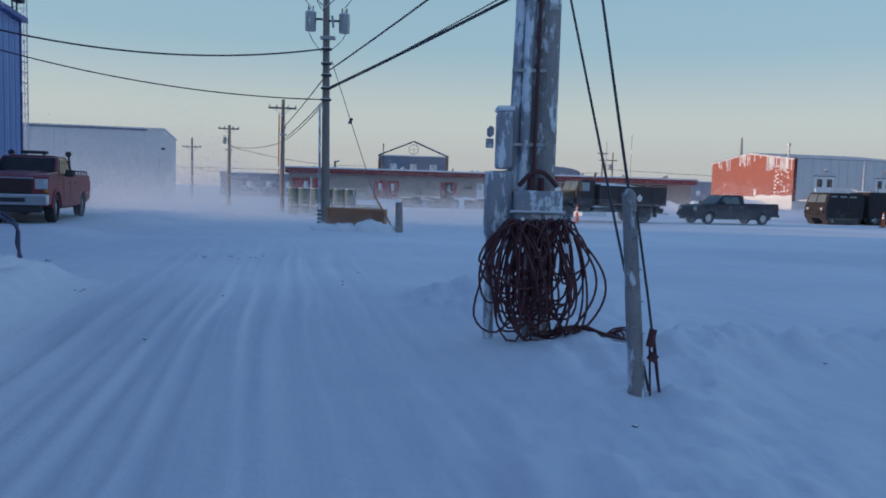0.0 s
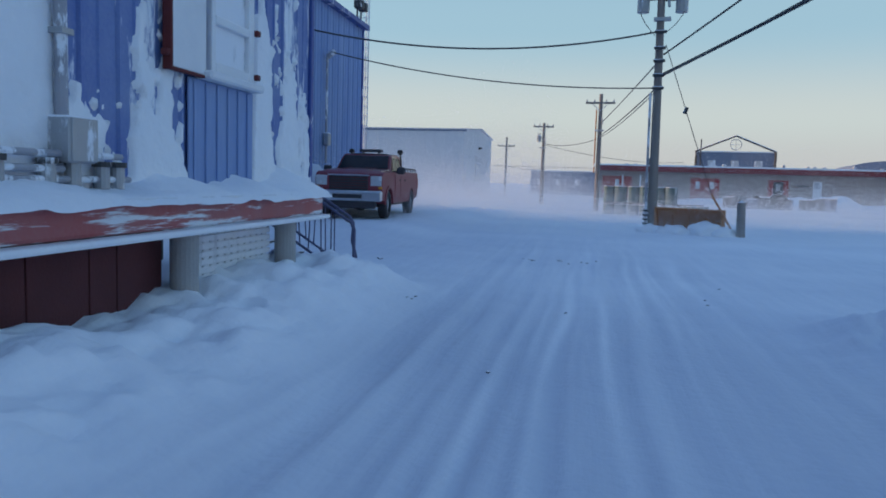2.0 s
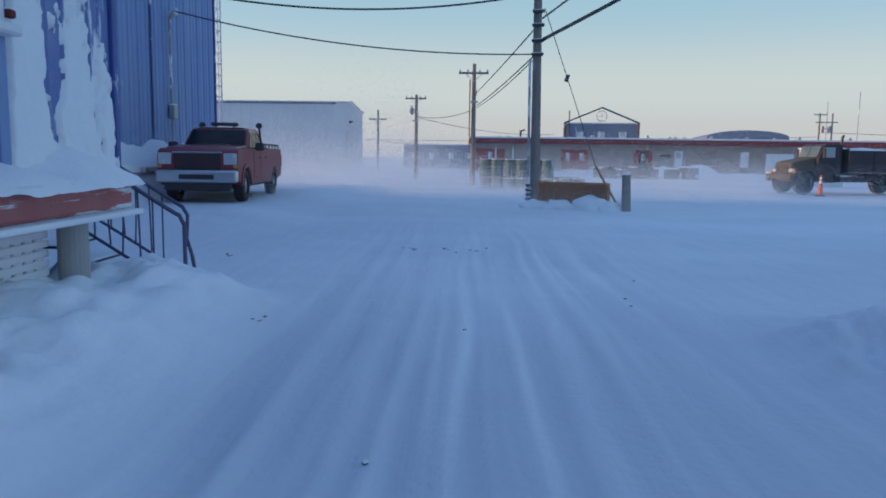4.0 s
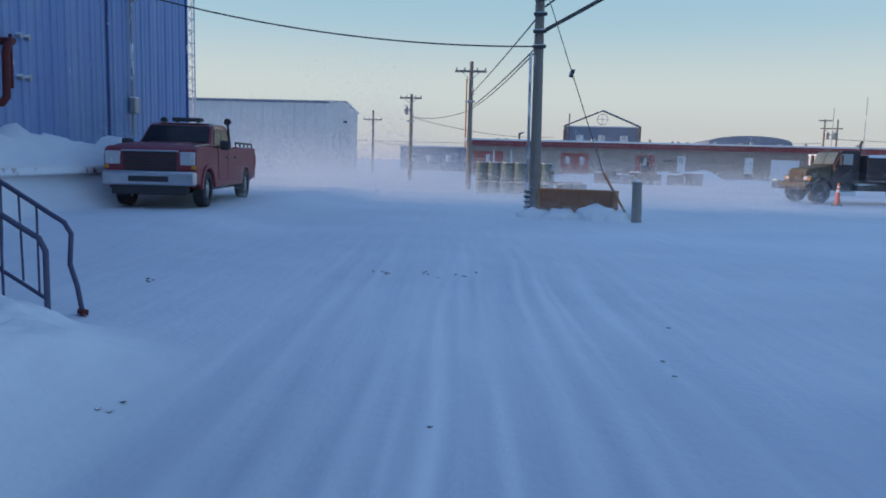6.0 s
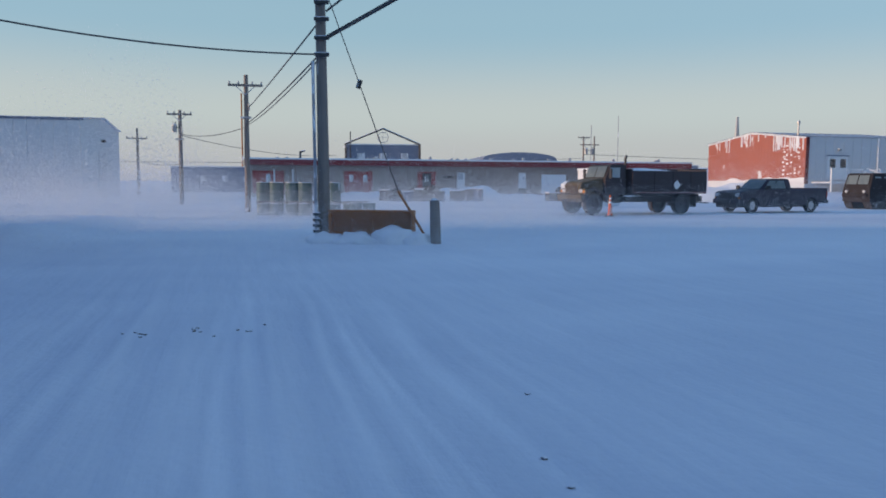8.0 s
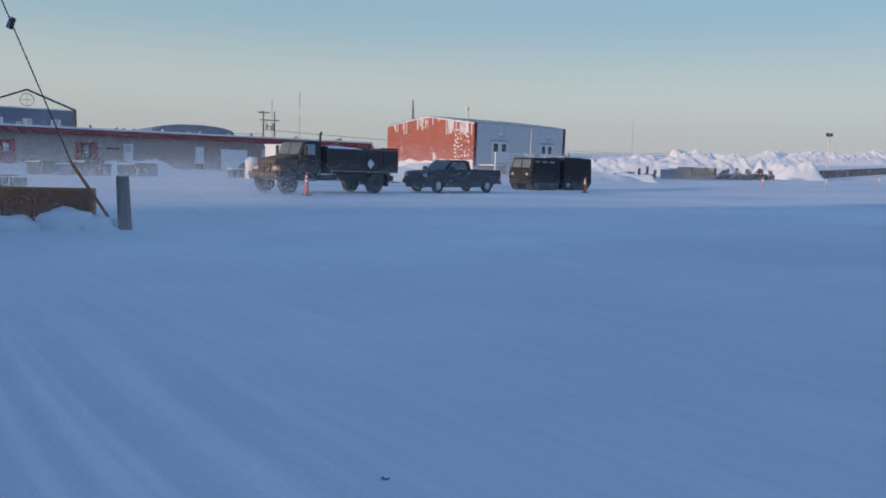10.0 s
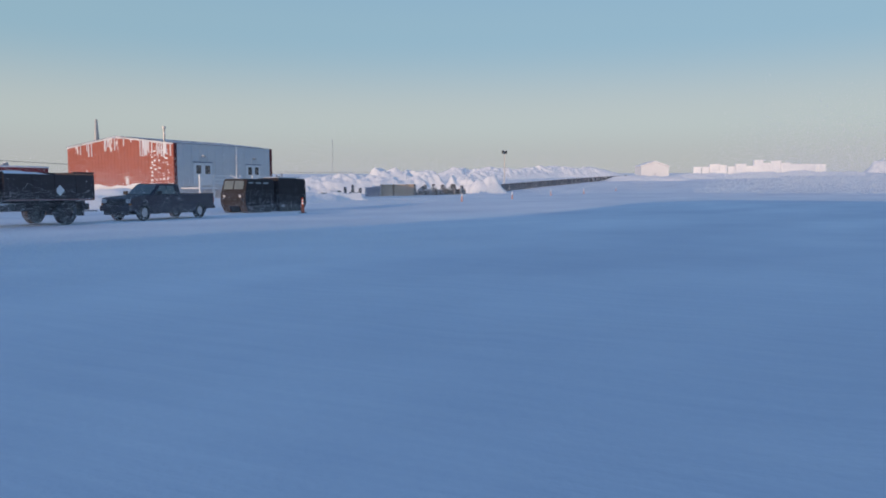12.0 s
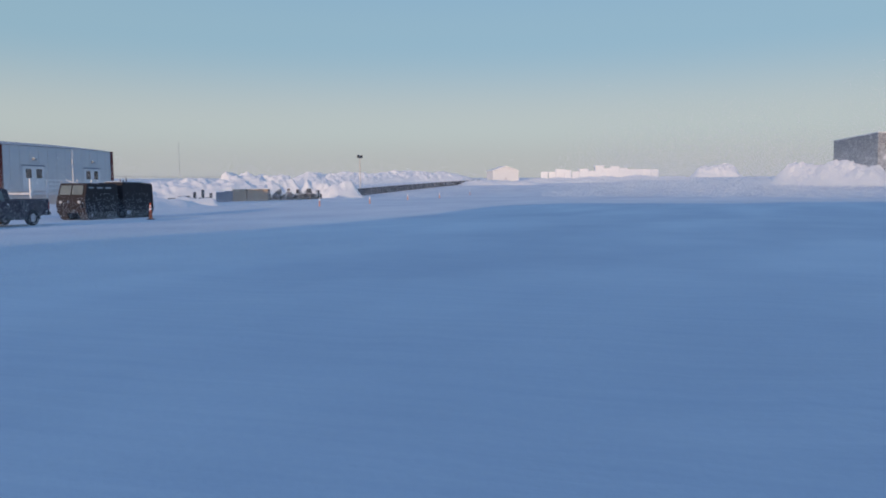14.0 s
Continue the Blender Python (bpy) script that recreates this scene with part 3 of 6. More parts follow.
    index, verts, faces = {}, [], []
    for r in range(len(zs) - 1):
        for q in range(len(us) - 1):
            if max(field[r, q], field[r, q + 1], field[r + 1, q], field[r + 1, q + 1]) > 0:
                face = []
                for rr, qq in ((r, q), (r, q + 1), (r + 1, q + 1), (r + 1, q)):
                    if (rr, qq) not in index:
                        index[rr, qq] = len(verts)
                        verts.append((W + float(thick[rr, qq]), float(us[qq]), float(zs[rr])))
                    face.append(index[rr, qq])
                faces.append(face)
    me = bpy.data.meshes.new("plastered_snow")
    me.from_pydata(verts, [], faces)
    me.materials.append(DRIFT)
    for f in me.polygons:
        f.use_smooth = True
    ps = new("plastered_snow", me)
    ps.matrix_world = pose(0, 0, 0, 0, 0, YAW)
    tagged(ps, "ragged snow plastered on the blue siding by the wind", "snow", kind="stuff")
    # clinging snow: ragged ridge along the ledge
    ys = np.arange(-10, 10.8, 0.06)
    bm = bmesh.new()
    rows = []
    for y in ys:
        hgt = 0.05 + 0.06 * float(fbm(np.array(y * 1.6), np.array(1.0), 51)) + 0.10 * float(np.exp(-((y - 10.3) / 0.45) ** 2)) + 0.07 * float(np.exp(-((y - 9.3) / 0.25) ** 2)) + 0.05 * float(np.exp(-((y - 7.6) / 0.3) ** 2))
        ring = []
        for q in range(9):
            f = q / 8
            x = W + 0.02 + f * (-4.13 - W)
            zz = 1.13 + max(0.02, hgt) * (1 - f ** 3) * (1.9 - 1.1 * f) + 0.03 * float(fbm(np.array(y * 4), np.array(f * 5), 53)) + (0.07 if f < 0.95 else 0.02)
            ring.append(bm.verts.new((x, y, zz)))
        rows.append(ring)
    for r0, r1 in zip(rows, rows[1:]):
        for q in range(8):
            bm.faces.new((r0[q], r0[q + 1], r1[q + 1], r1[q]))
    s = part("snow_ridge", bm, DRIFT, None, smooth=True)
    s.matrix_world = pose(0, 0, 0, 0, 0, YAW)
    tagged(s, "wind-packed snow lying along the building's ledge", "snow", kind="stuff")


LATTICE = mat("snow_plastered_lattice", (0.72, 0.74, 0.78), (0.62, 0.63, 0.68), 0.85, 0, 3, 30, 0.3, snow=0.75, snow_scale=3)
PANE = mat("frosted_window_pane", (0.55, 0.57, 0.60), (0.44, 0.46, 0.50), 0.25, 0, 1.5, 20, 0.05, snow=0.5, snow_scale=1.5)
blue_building()


# ---------- second blue building with the lattice mast ----------
def blue_hall():
    W, END, TOP = -10.1, 31.5, 7.35
    b = thing("blue_hall", "tall frosted blue corrugated metal hall with a service cable", "building", rz=YAW)
    part("wall", boxed(-24, W - 0.03, 11.0, END - 0.03, -0.5, TOP), BLUE_BARE, b)
    bm = prism([(-24.4, TOP + 0.1), (W + 0.25, TOP), (W + 0.25, TOP + 0.18), (-17, TOP + 1.2), (-24.4, TOP + 0.3)], 10.8, END + 0.15)
    part("roof", bm, BLUE_TRIM, b)
    pw = 0.6
    bm = bmesh.new()
    prof = [(0, 0), (0.03, 0.04), (0.09, 0.04), (0.12, 0), (0.29, 0), (0.31, 0.018), (0.34, 0.018), (0.36, 0), (pw - 0.004, 0), (pw - 0.004, -0.03), (0, -0.03)]
    lo, hi = [bm.verts.new((W + d, y, -0.3)) for y, d in prof], [bm.verts.new((W + d, y, TOP)) for y, d in prof]
    for i in range(len(prof)):
        j = (i + 1) % len(prof)
        bm.faces.new((lo[i], lo[j], hi[j], hi[i]))
    first = part("panel", bm, BLUE_BARE, b, matrix=pose(0, END - pw - 0.05, 0))
    for k in range(1, 33):
        again(first, pose(0, END - pw * (k + 1) - 0.05, 0))
    part("corner_trim", boxed(W - 0.06, W + 0.06, END - 0.06, END + 0.04, -0.3, TOP, 0.01), BLUE_TRIM, b)
    part("seam_strip", boxed(W + 0.04, W + 0.07, 25.70, 25.78, 0.5, TOP, 0.005), BLUE_TRIM, b)
    part("conduit", rods(((W + 0.12, 27.0, 1.9), (W + 0.12, 27.0, 5.6)), r=0.045), RIMED, b)
    part("weather_head", rods(((W + 0.12, 27.0, 5.55), (W + 0.36, 27.1, 5.75)), r=0.10), RIMED, b)
    part("meter", boxed(W + 0.05, W + 0.25, 26.88, 27.14, 2.5, 2.95, 0.03), GREYMET, b, "rimed meter box")
    pipe = curve("exhaust_pipe", [Vector(p) for p in ((W, 21.2, 3.55), (W + 0.25, 21.2, 3.55), (W + 0.30, 20.95, 3.45), (W + 0.30, 20.88, 3.3), (W + 0.30, 20.85, 2.45), (W + 0.26, 20.75, 2.32), (W, 20.7, 2.3))], 0.075, RED_DARK, b)
    part("standpipe", rods(((W + 0.15, 21.3, 2.65), (W + 0.15, 21.3, 3.7)), r=0.035), RED_DARK, b)
    for y in (21.75, 22.05):
        for z in (2.92, 3.75):
            part("bolt_head", rods(((W, y, z), (W + 0.12, y, z)), r=0.06), GREYMET, b)
    for y, z in ((31.2, 7.5), (30.7, 7.5)):
        fl = part("floodlight", boxed(W - 0.1, W + 0.25, y - 0.16, y + 0.16, z + 0.5, z + 0.85, 0.04), DARKMET, b)
        part("stem", rods(((W, y, z - 0.2), (W, y, z + 0.55)), r=0.03), DARKMET, fl)
    part("ledge_beam", boxed(W + 0.3, W + 1.0, 12.0, 29.0, 0.95, 1.15, 0.03), WHITE, b, "snow-covered timber ledge")
    part("ledge_edge", boxed(W + 1.0, W + 1.06, 12.0, 29.0, 0.98, 1.10, 0.01), LEDGE, b)
    # mast
    m = thing("lattice_mast", "slim white triangular lattice mast rimed with frost", "mast", *un(32.35, -10.3, 0.0), rz=YAW)
    legs = [Vector((0.28 * math.cos(a), 0.28 * math.sin(a), 0)) for a in (radians(90), radians(210), radians(330))]
    for p in legs:
        part("leg", rods((p, p + Vector((0, 0, 16))), r=0.022, seg=6), WHITE, m)
    bm = bmesh.new()
    for k in range(40):
        z = k * 0.4
        for i in range(3):
            p, q = legs[i], legs[(i + 1) % 3]
            rod(bm, p + Vector((0, 0, z)), q + Vector((0, 0, z + 0.4)), 0.012, seg=4)
            rod(bm, p + Vector((0, 0, z)), q + Vector((0, 0, z)), 0.010, seg=4)
    tagged(part("bracing", bm, WHITE, m), kind="stuff")


blue_hall()


# ---------- steps with two railings ----------
def steps():
    st = thing("outdoor_steps", "steel steps half buried in snow between two bent railings", "stairs", rz=YAW)
    for u, sx in ((11.78, 0.3), (12.80, 0.0)):
        run = [Vector((-4.54, u, 0.82)), Vector((-4.64, u, 0.88)), Vector((-7.8, u, 2.87))]
        tail = [Vector((-4.54, u, 0.82)), Vector((-4.48, u, 0.72)), Vector((-4.50, u, 0.45)), Vector((-4.44, u, 0.25)), Vector((-4.40, u, 0.0))] if u > 12 else [Vector((-4.50, u, 0.80)), Vector((-4.45, u, 0.70)), Vector((-4.45, u, 0.18))]
        r = curve("railing", [q + Vector((sx, 0, 0)) for q in run[::-1] + tail], 0.023, PURPLE, st)
        for k in range(20):
            x = -4.78 - 0.155 * k + sx
            zt = 0.88 + (-4.64 + sx - x) * 0.63
            curve("baluster", [Vector((x, u, zt)), Vector((x + 0.01 * math.sin(k * 1.7), u, zt - 0.45)), Vector((x + 0.02 * math.sin(k * 2.3), u, zt - 0.78))], 0.010, PURPLE, r)
        curve("bottom_rail", [Vector((-4.7 + sx, u, 0.12)), Vector((-7.8 + sx, u, 2.07))], 0.018, PURPLE, r)
    for k in range(10):
        x = -4.95 - 0.29 * k
        part("tread", boxed(x - 0.27, x, 11.82, 12.76, 0.06 + 0.18 * k, 0.10 + 0.18 * k, 0.01), DARKMET, st)
    part("landing", boxed(-9.4, -7.8, 11.6, 12.9, 1.82, 1.92, 0.01), DARKMET, st)
    for x, y in ((-9.1, 11.65), (-9.1, 12.85), (-7.7, 11.65), (-7.7, 12.85)):
        part("post", rods(((x, y, -0.2), (x, y, 1.83)), r=0.04), DARKMET, st)
    rng = random.Random(5)
    for p in ((-4.42, 12.35, 0.10), (-4.55, 12.1, 0.14), (-4.36, 12.72, 0.07), (-4.9, 12.0, 0.30)):
        w = part("wood_scrap", boxed(-0.07, 0.07, -0.03, 0.03, -0.02, 0.03, 0.008), RED_DARK, None, matrix=pose(0, 0, 0))
        q = un(p[1], p[0])
        w.matrix_world = pose(q.x, q.y, gz(q.x, q.y) + 0.03, 12, 5, rng.uniform(0, 180))
        tagged(w, "splintered dark wood scrap on the snow", "wood scrap", group="scraps")
    c = un(15.5, -8.6)
    pts = [Vector((c.x + 0.5 * math.cos(t * 5) * (1 - 0.2 * t), c.y + 0.5 * t, gz(c.x, c.y) + 0.25 + 0.3 * math.sin(t * 5))) for t in [i / 30 for i in range(31)]]
    curve("loose_cable", pts, 0.012, WIRE, None, "thin stiff cable end sticking from a drift", "cable")


steps()


# ---------- utility poles and wires ----------
def utility_pole(x, y, top, r, arm_z, arm_len, arm_rz, label, lean=(0, 0), extras=True, base=None):
    z0 = gz(x, y) - 0.3 if base is None else base
    p = thing("utility_pole", label, "utility pole", x, y, 0, 0, group="poles of the power line")
    bm = rod(bmesh.new(), (0, 0, z0), (lean[0], lean[1], top), r, r * 0.68, seg=16)
    part("pole", bm, WOOD, p)
    c, s = math.cos(radians(arm_rz)), math.sin(radians(arm_rz))
    arm = part("crossarm", boxed(-arm_len / 2, arm_len / 2, -0.05, 0.05, -0.06, 0.06, 0.01), WOOD, p, matrix=pose(lean[0], lean[1] - r, arm_z, 0, 0, arm_rz))
    for f in (-0.46, -0.2, 0.2, 0.46):
        part("insulator", rods(((f * arm_len, 0, 0.06), (f * arm_len, 0, 0.2)), r=0.045, seg=8), GREYMET, arm)
    for sgn in (-1, 1):
        part("brace", rods(((sgn * arm_len * 0.3, 0.02, 0), (0, 0.02, -arm_len * 0.28)), r=0.02, seg=6), GREYMET, arm)
    if extras:
        part("fuse", rods(((0.2, -r - 0.05, arm_z - 1.3), (0.15, -r - 0.05, arm_z - 0.9)), r=0.04), GREYMET, p)
        part("bracket", boxed(-r - 0.1, r + 0.1, -r - 0.08, 0, arm_z - 1.7, arm_z - 1.6), GREYMET, p)
    return p


def transformer(p, x, y, z, r=0.19, h=0.62):
    t = part("transformer", rods(((x, y, z), (x, y, z + h)), r=r, seg=18), GREYMET, p, "grey frosted transformer can")
    part("lid", rod(bmesh.new(), (x, y, z + h), (x, y, z + h + 0.07), r * 1.06, r * 0.6, seg=18), GREYMET, t)
    for a in (-0.08, 0.08):
        part("bushing", rods(((x + a, y, z + h + 0.05), (x + a, y, z + h + 0.22)), r=0.025), DARKMET, t)
    part("hanger", boxed(min(x, 0), max(x, 0), y - 0.04, y + 0.04, z + h * 0.6, z + h * 0.7), DARKMET, t)
    for k in range(3):
        part("fin", boxed(x - 0.02, x + 0.02, y - r - 0.04, y - r, z + 0.08, z + h - 0.1) if k == 1 else boxed(x - r * 0.5 * (k - 1) - 0.015, x - r * 0.5 * (k - 1) + 0.015, y - r, y - r * 0.8, z + 0.08, z + h - 0.1), GREYMET, t)


P2 = (-4.27, 26.76)
p2 = utility_pole(*P2, 9.3, 0.155, 8.35, 2.2, 8, "tall weathered wooden utility pole with two transformer cans", lean=(-0.1, 0))
transformer(p2, -0.62, -0.05, 6.95)
transformer(p2, 0.56, -0.05, 6.9)
for z in (6.25, 5.75, 5.35, 4.9, 4.5):
    part("clevis", boxed(-0.2, 0.16, -0.26, -0.14, z, z + 0.10, 0.02), DARKMET, p2)
part("conduit", rods(((-0.2, -0.1, 0.0), (-0.25, -0.1, 4.4)), r=0.04), RIMED, p2)
for k in range(5):
    part("cable_guard", boxed(-0.28, -0.10, -0.22, -0.16, 0.05 + 0.14 * k, 0.14 + 0.14 * k, 0.02), DARKMET, p2)
for i, (a, b, c_) in enumerate((((-0.62, -0.05, 7.75), (-1.0, -0.1, 7.0), (-0.2, -0.15, 6.2)), ((0.56, -0.05, 7.7), (0.95, -0.1, 6.9), (0.15, -0.15, 6.3)), ((-1.0, -0.1, 8.3), (-0.75, -0.1, 7.9), (-0.62, -0.05, 7.75)), ((1.0, -0.1, 8.3), (0.7, -0.1, 7.9), (0.56, -0.05, 7.75)), ((-0.4, -0.1, 8.3), (-0.5, -0.15, 8.0), (-0.15, -0.15, 7.6)))):
    a, b, c_ = Vector(a), Vector(b), Vector(c_)
    curve("jumper", [a * (1 - t) ** 2 + b * 2 * t * (1 - t) + c_ * t * t for t in [k / 10 for k in range(11)]], 0.012, WIRE, p2)
p3 = utility_pole(-10.0, 47.84, 6.95, 0.16, 6.4, 1.75, 8, "wooden utility pole beside stacked drums")
part("riser", rods(((-0.22, -0.12, 2.2), (-0.22, -0.12, 6.0)), r=0.04), RUST, p3, "rust-orange riser pipe")
p4 = utility_pole(-16.57, 59.73, 6.2, 0.16, 5.9, 1.6, 8, "wooden utility pole with one small transformer")
transformer(p4, -0.35, -0.1, 4.7, 0.16, 0.5)
utility_pole(-27.2, 84.0, 6.6, 0.15, 5.6, 2.0, 8, "distant wooden utility pole in blowing snow", extras=False)
fp = utility_pole(26.0, 115.7, 8.2, 0.15, 8.0, 1.8, 8, "distant double utility pole with equipment", extras=True)
part("pole", rod(bmesh.new(), (1.6, 0, -0.5), (1.6, 0, 8.2), 0.15, 0.1, seg=10), WOOD, fp)
part("crossarm", boxed(-0.5, 2.3, -0.05, 0.05, 6.9, 7.05), WOOD, fp)
for x in (0.3, 1.2):
    transformer(fp, x, -0.3, 5.6, 0.25, 0.8)


def wire(p, q, drop, r=0.016, label="sagging black overhead cable", n=28):
    curve("overhead_cable", sag(p, q, drop, n), r, WIRE, None, label, "cable", group="overhead cables")


top2 = Vector((P2[0], P2[1], 0))
wire(un(25.75, -10.0, 6.2), top2 + Vector((-0.15, -0.2, 6.3)), 0.56, 0.028)
wire(un(27.0, -9.8, 5.7), top2 + Vector((-0.15, -0.2, 4.55)), 0.36, 0.02)
for dz, r, ex in ((4.95, 0.032, (12.6, -9.0, 7.4)), (5.0, 0.026, (13.1, -9.0, 7.6)), (5.6, 0.026, (11.4, -9.0, 9.0)), (4.92, 0.014, (12.2, -9.0, 7.6))):
    wire(top2 + Vector((0.1, -0.15, dz)), ex, 0.30, r, "rimed overhead cable running to the next pole")
wire(top2 + Vector((-0.1, 0.1, 5.4)), (-10.0, 47.7, 5.1), 0.05, 0.022)
wire(top2 + Vector((-0.1, 0.1, 4.6)), (-10.0, 47.7, 4.4), 0.1, 0.022)
wire(top2 + Vector((-0.1, 0.1, 4.5)), (-10.0, 47.7, 4.3), 0.16, 0.018)
wire((-10.0, 47.9, 4.3), (-16.57, 59.6, 4.6), 0.3, 0.02)
wire((-16.5, 59.8, 4.5), (-8.0, 87.0, 4.2), 0.5, 0.02)
wire((-16.57, 59.8, 2.6), (-27.2, 84.0, 3.4), 0.2, 0.02)
wire((-60, 92.0, 4.0), (26, 115.6, 5.0), 0.7, 0.025)
wire((26, 115.6, 5.6), (150, 150, 6.5), 1.0, 0.03)
curve("guy_wire", sag(top2 + Vector((0.15, -0.1, 5.9)), (-2.45, 25.6, 1.25), 0.0, 4), 0.012, WIRE, None, "steel guy wire with an insulator", "guy wire")
part("guy_insulator", rods(((-3.34, 26.19, 3.9), (-3.41, 26.20, 3.7)), r=0.06), DARKMET)
tagged(bpy.data.objects["guy_insulator"], "dark strain insulator on the guy wire", "insulator")
part("guy_guard", rods(((-2.45, 25.6, 1.25), (-1.70, 25.45, 0.0)), r=0.03), RUST)
tagged(bpy.data.objects["guy_guard"], "rusty yellow guard sleeve leaning by the stub post", "guy guard")


# ---------- short post and plough blade ----------
def stub_and_blade():
    s = thing("stub_post", "short weathered wooden bollard post in the snow", "post", -1.55, 25.4, gz(-1.55, 25.4))
    part("post", rod(bmesh.new(), (0, 0, -0.3), (-0.04, 0, 1.02), 0.135, 0.115, seg=14), WOOD, s)
    part("cap", rod(bmesh.new(), (-0.04, 0, 1.02), (-0.04, 0, 1.07), 0.105, 0.03, seg=14), DRIFT, s, "small snow cap")
    b = thing("plough_blade", "rusty orange steel plough blade lying in drifted snow", "plough blade", -4.10, 26.1, gz(-4.1, 26.1) - 0.17, -11)
    b.scale = (1.09, 1, 1)
    n = 8
    bm = bmesh.new()
    prof = [(0.22 * math.sin(math.pi * k / n) - 0.05, -0.15 + 1.05 * k / n) for k in range(n + 1)]
    prof += [(y + 0.03, z) for y, z in prof[::-1]]
    a = [bm.verts.new((0.0, y, z)) for y, z in prof]
    c = [bm.verts.new((1.88, y, z)) for y, z in prof]
    bm.faces.new(a)
    bm.faces.new(c[::-1])
    for i in range(len(prof)):
        j = (i + 1) % len(prof)
        bm.faces.new((a[i], c[i], c[j], a[j]))
    part("mouldboard", bm, RUST, b)
    part("top_flange", boxed(0, 1.88, -0.09, 0.04, 0.88, 0.94, 0.01), RUST, b)
    for x in (0.0, 1.84):
        part("end_plate", boxed(x, x + 0.06, -0.12, 0.28, -0.2, 0.93, 0.01), RUST, b)
    for x in (0.45, 0.92, 1.4):
        part("rib", boxed(x, x + 0.04, 0.05, 0.30, -0.1, 0.86, 0.005), RUST, b)
    bm = bmesh.new()
    for x, y, r, h in ((0.6, -0.35, 0.55, 0.28), (1.5, -0.3, 0.6, 0.42), (2.0, -0.25, 0.4, 0.3), (-0.2, -0.3, 0.5, 0.25)):
        v = bmesh.ops.create_icosphere(bm, subdivisions=3, radius=1.0)["verts"]
        for q in v:
            f = 1 + 0.35 * noise.noise(q.co * 2 + Vector((x, y, 0)))
            q.co = Vector((x + q.co.x * r * f, y + q.co.y * 0.42 * f, -0.02 + q.co.z * h * f))
    sn = part("snow_drift", bm, DRIFT, None, smooth=True, matrix=pose(0, 0, 0))
    sn.matrix_world = pose(-3.95, 26.1, gz(-3.95, 26.1), 0, 0, -13)
    tagged(sn, "drifted snow heaped against the plough blade", "snow drift", kind="stuff")


stub_and_blade()


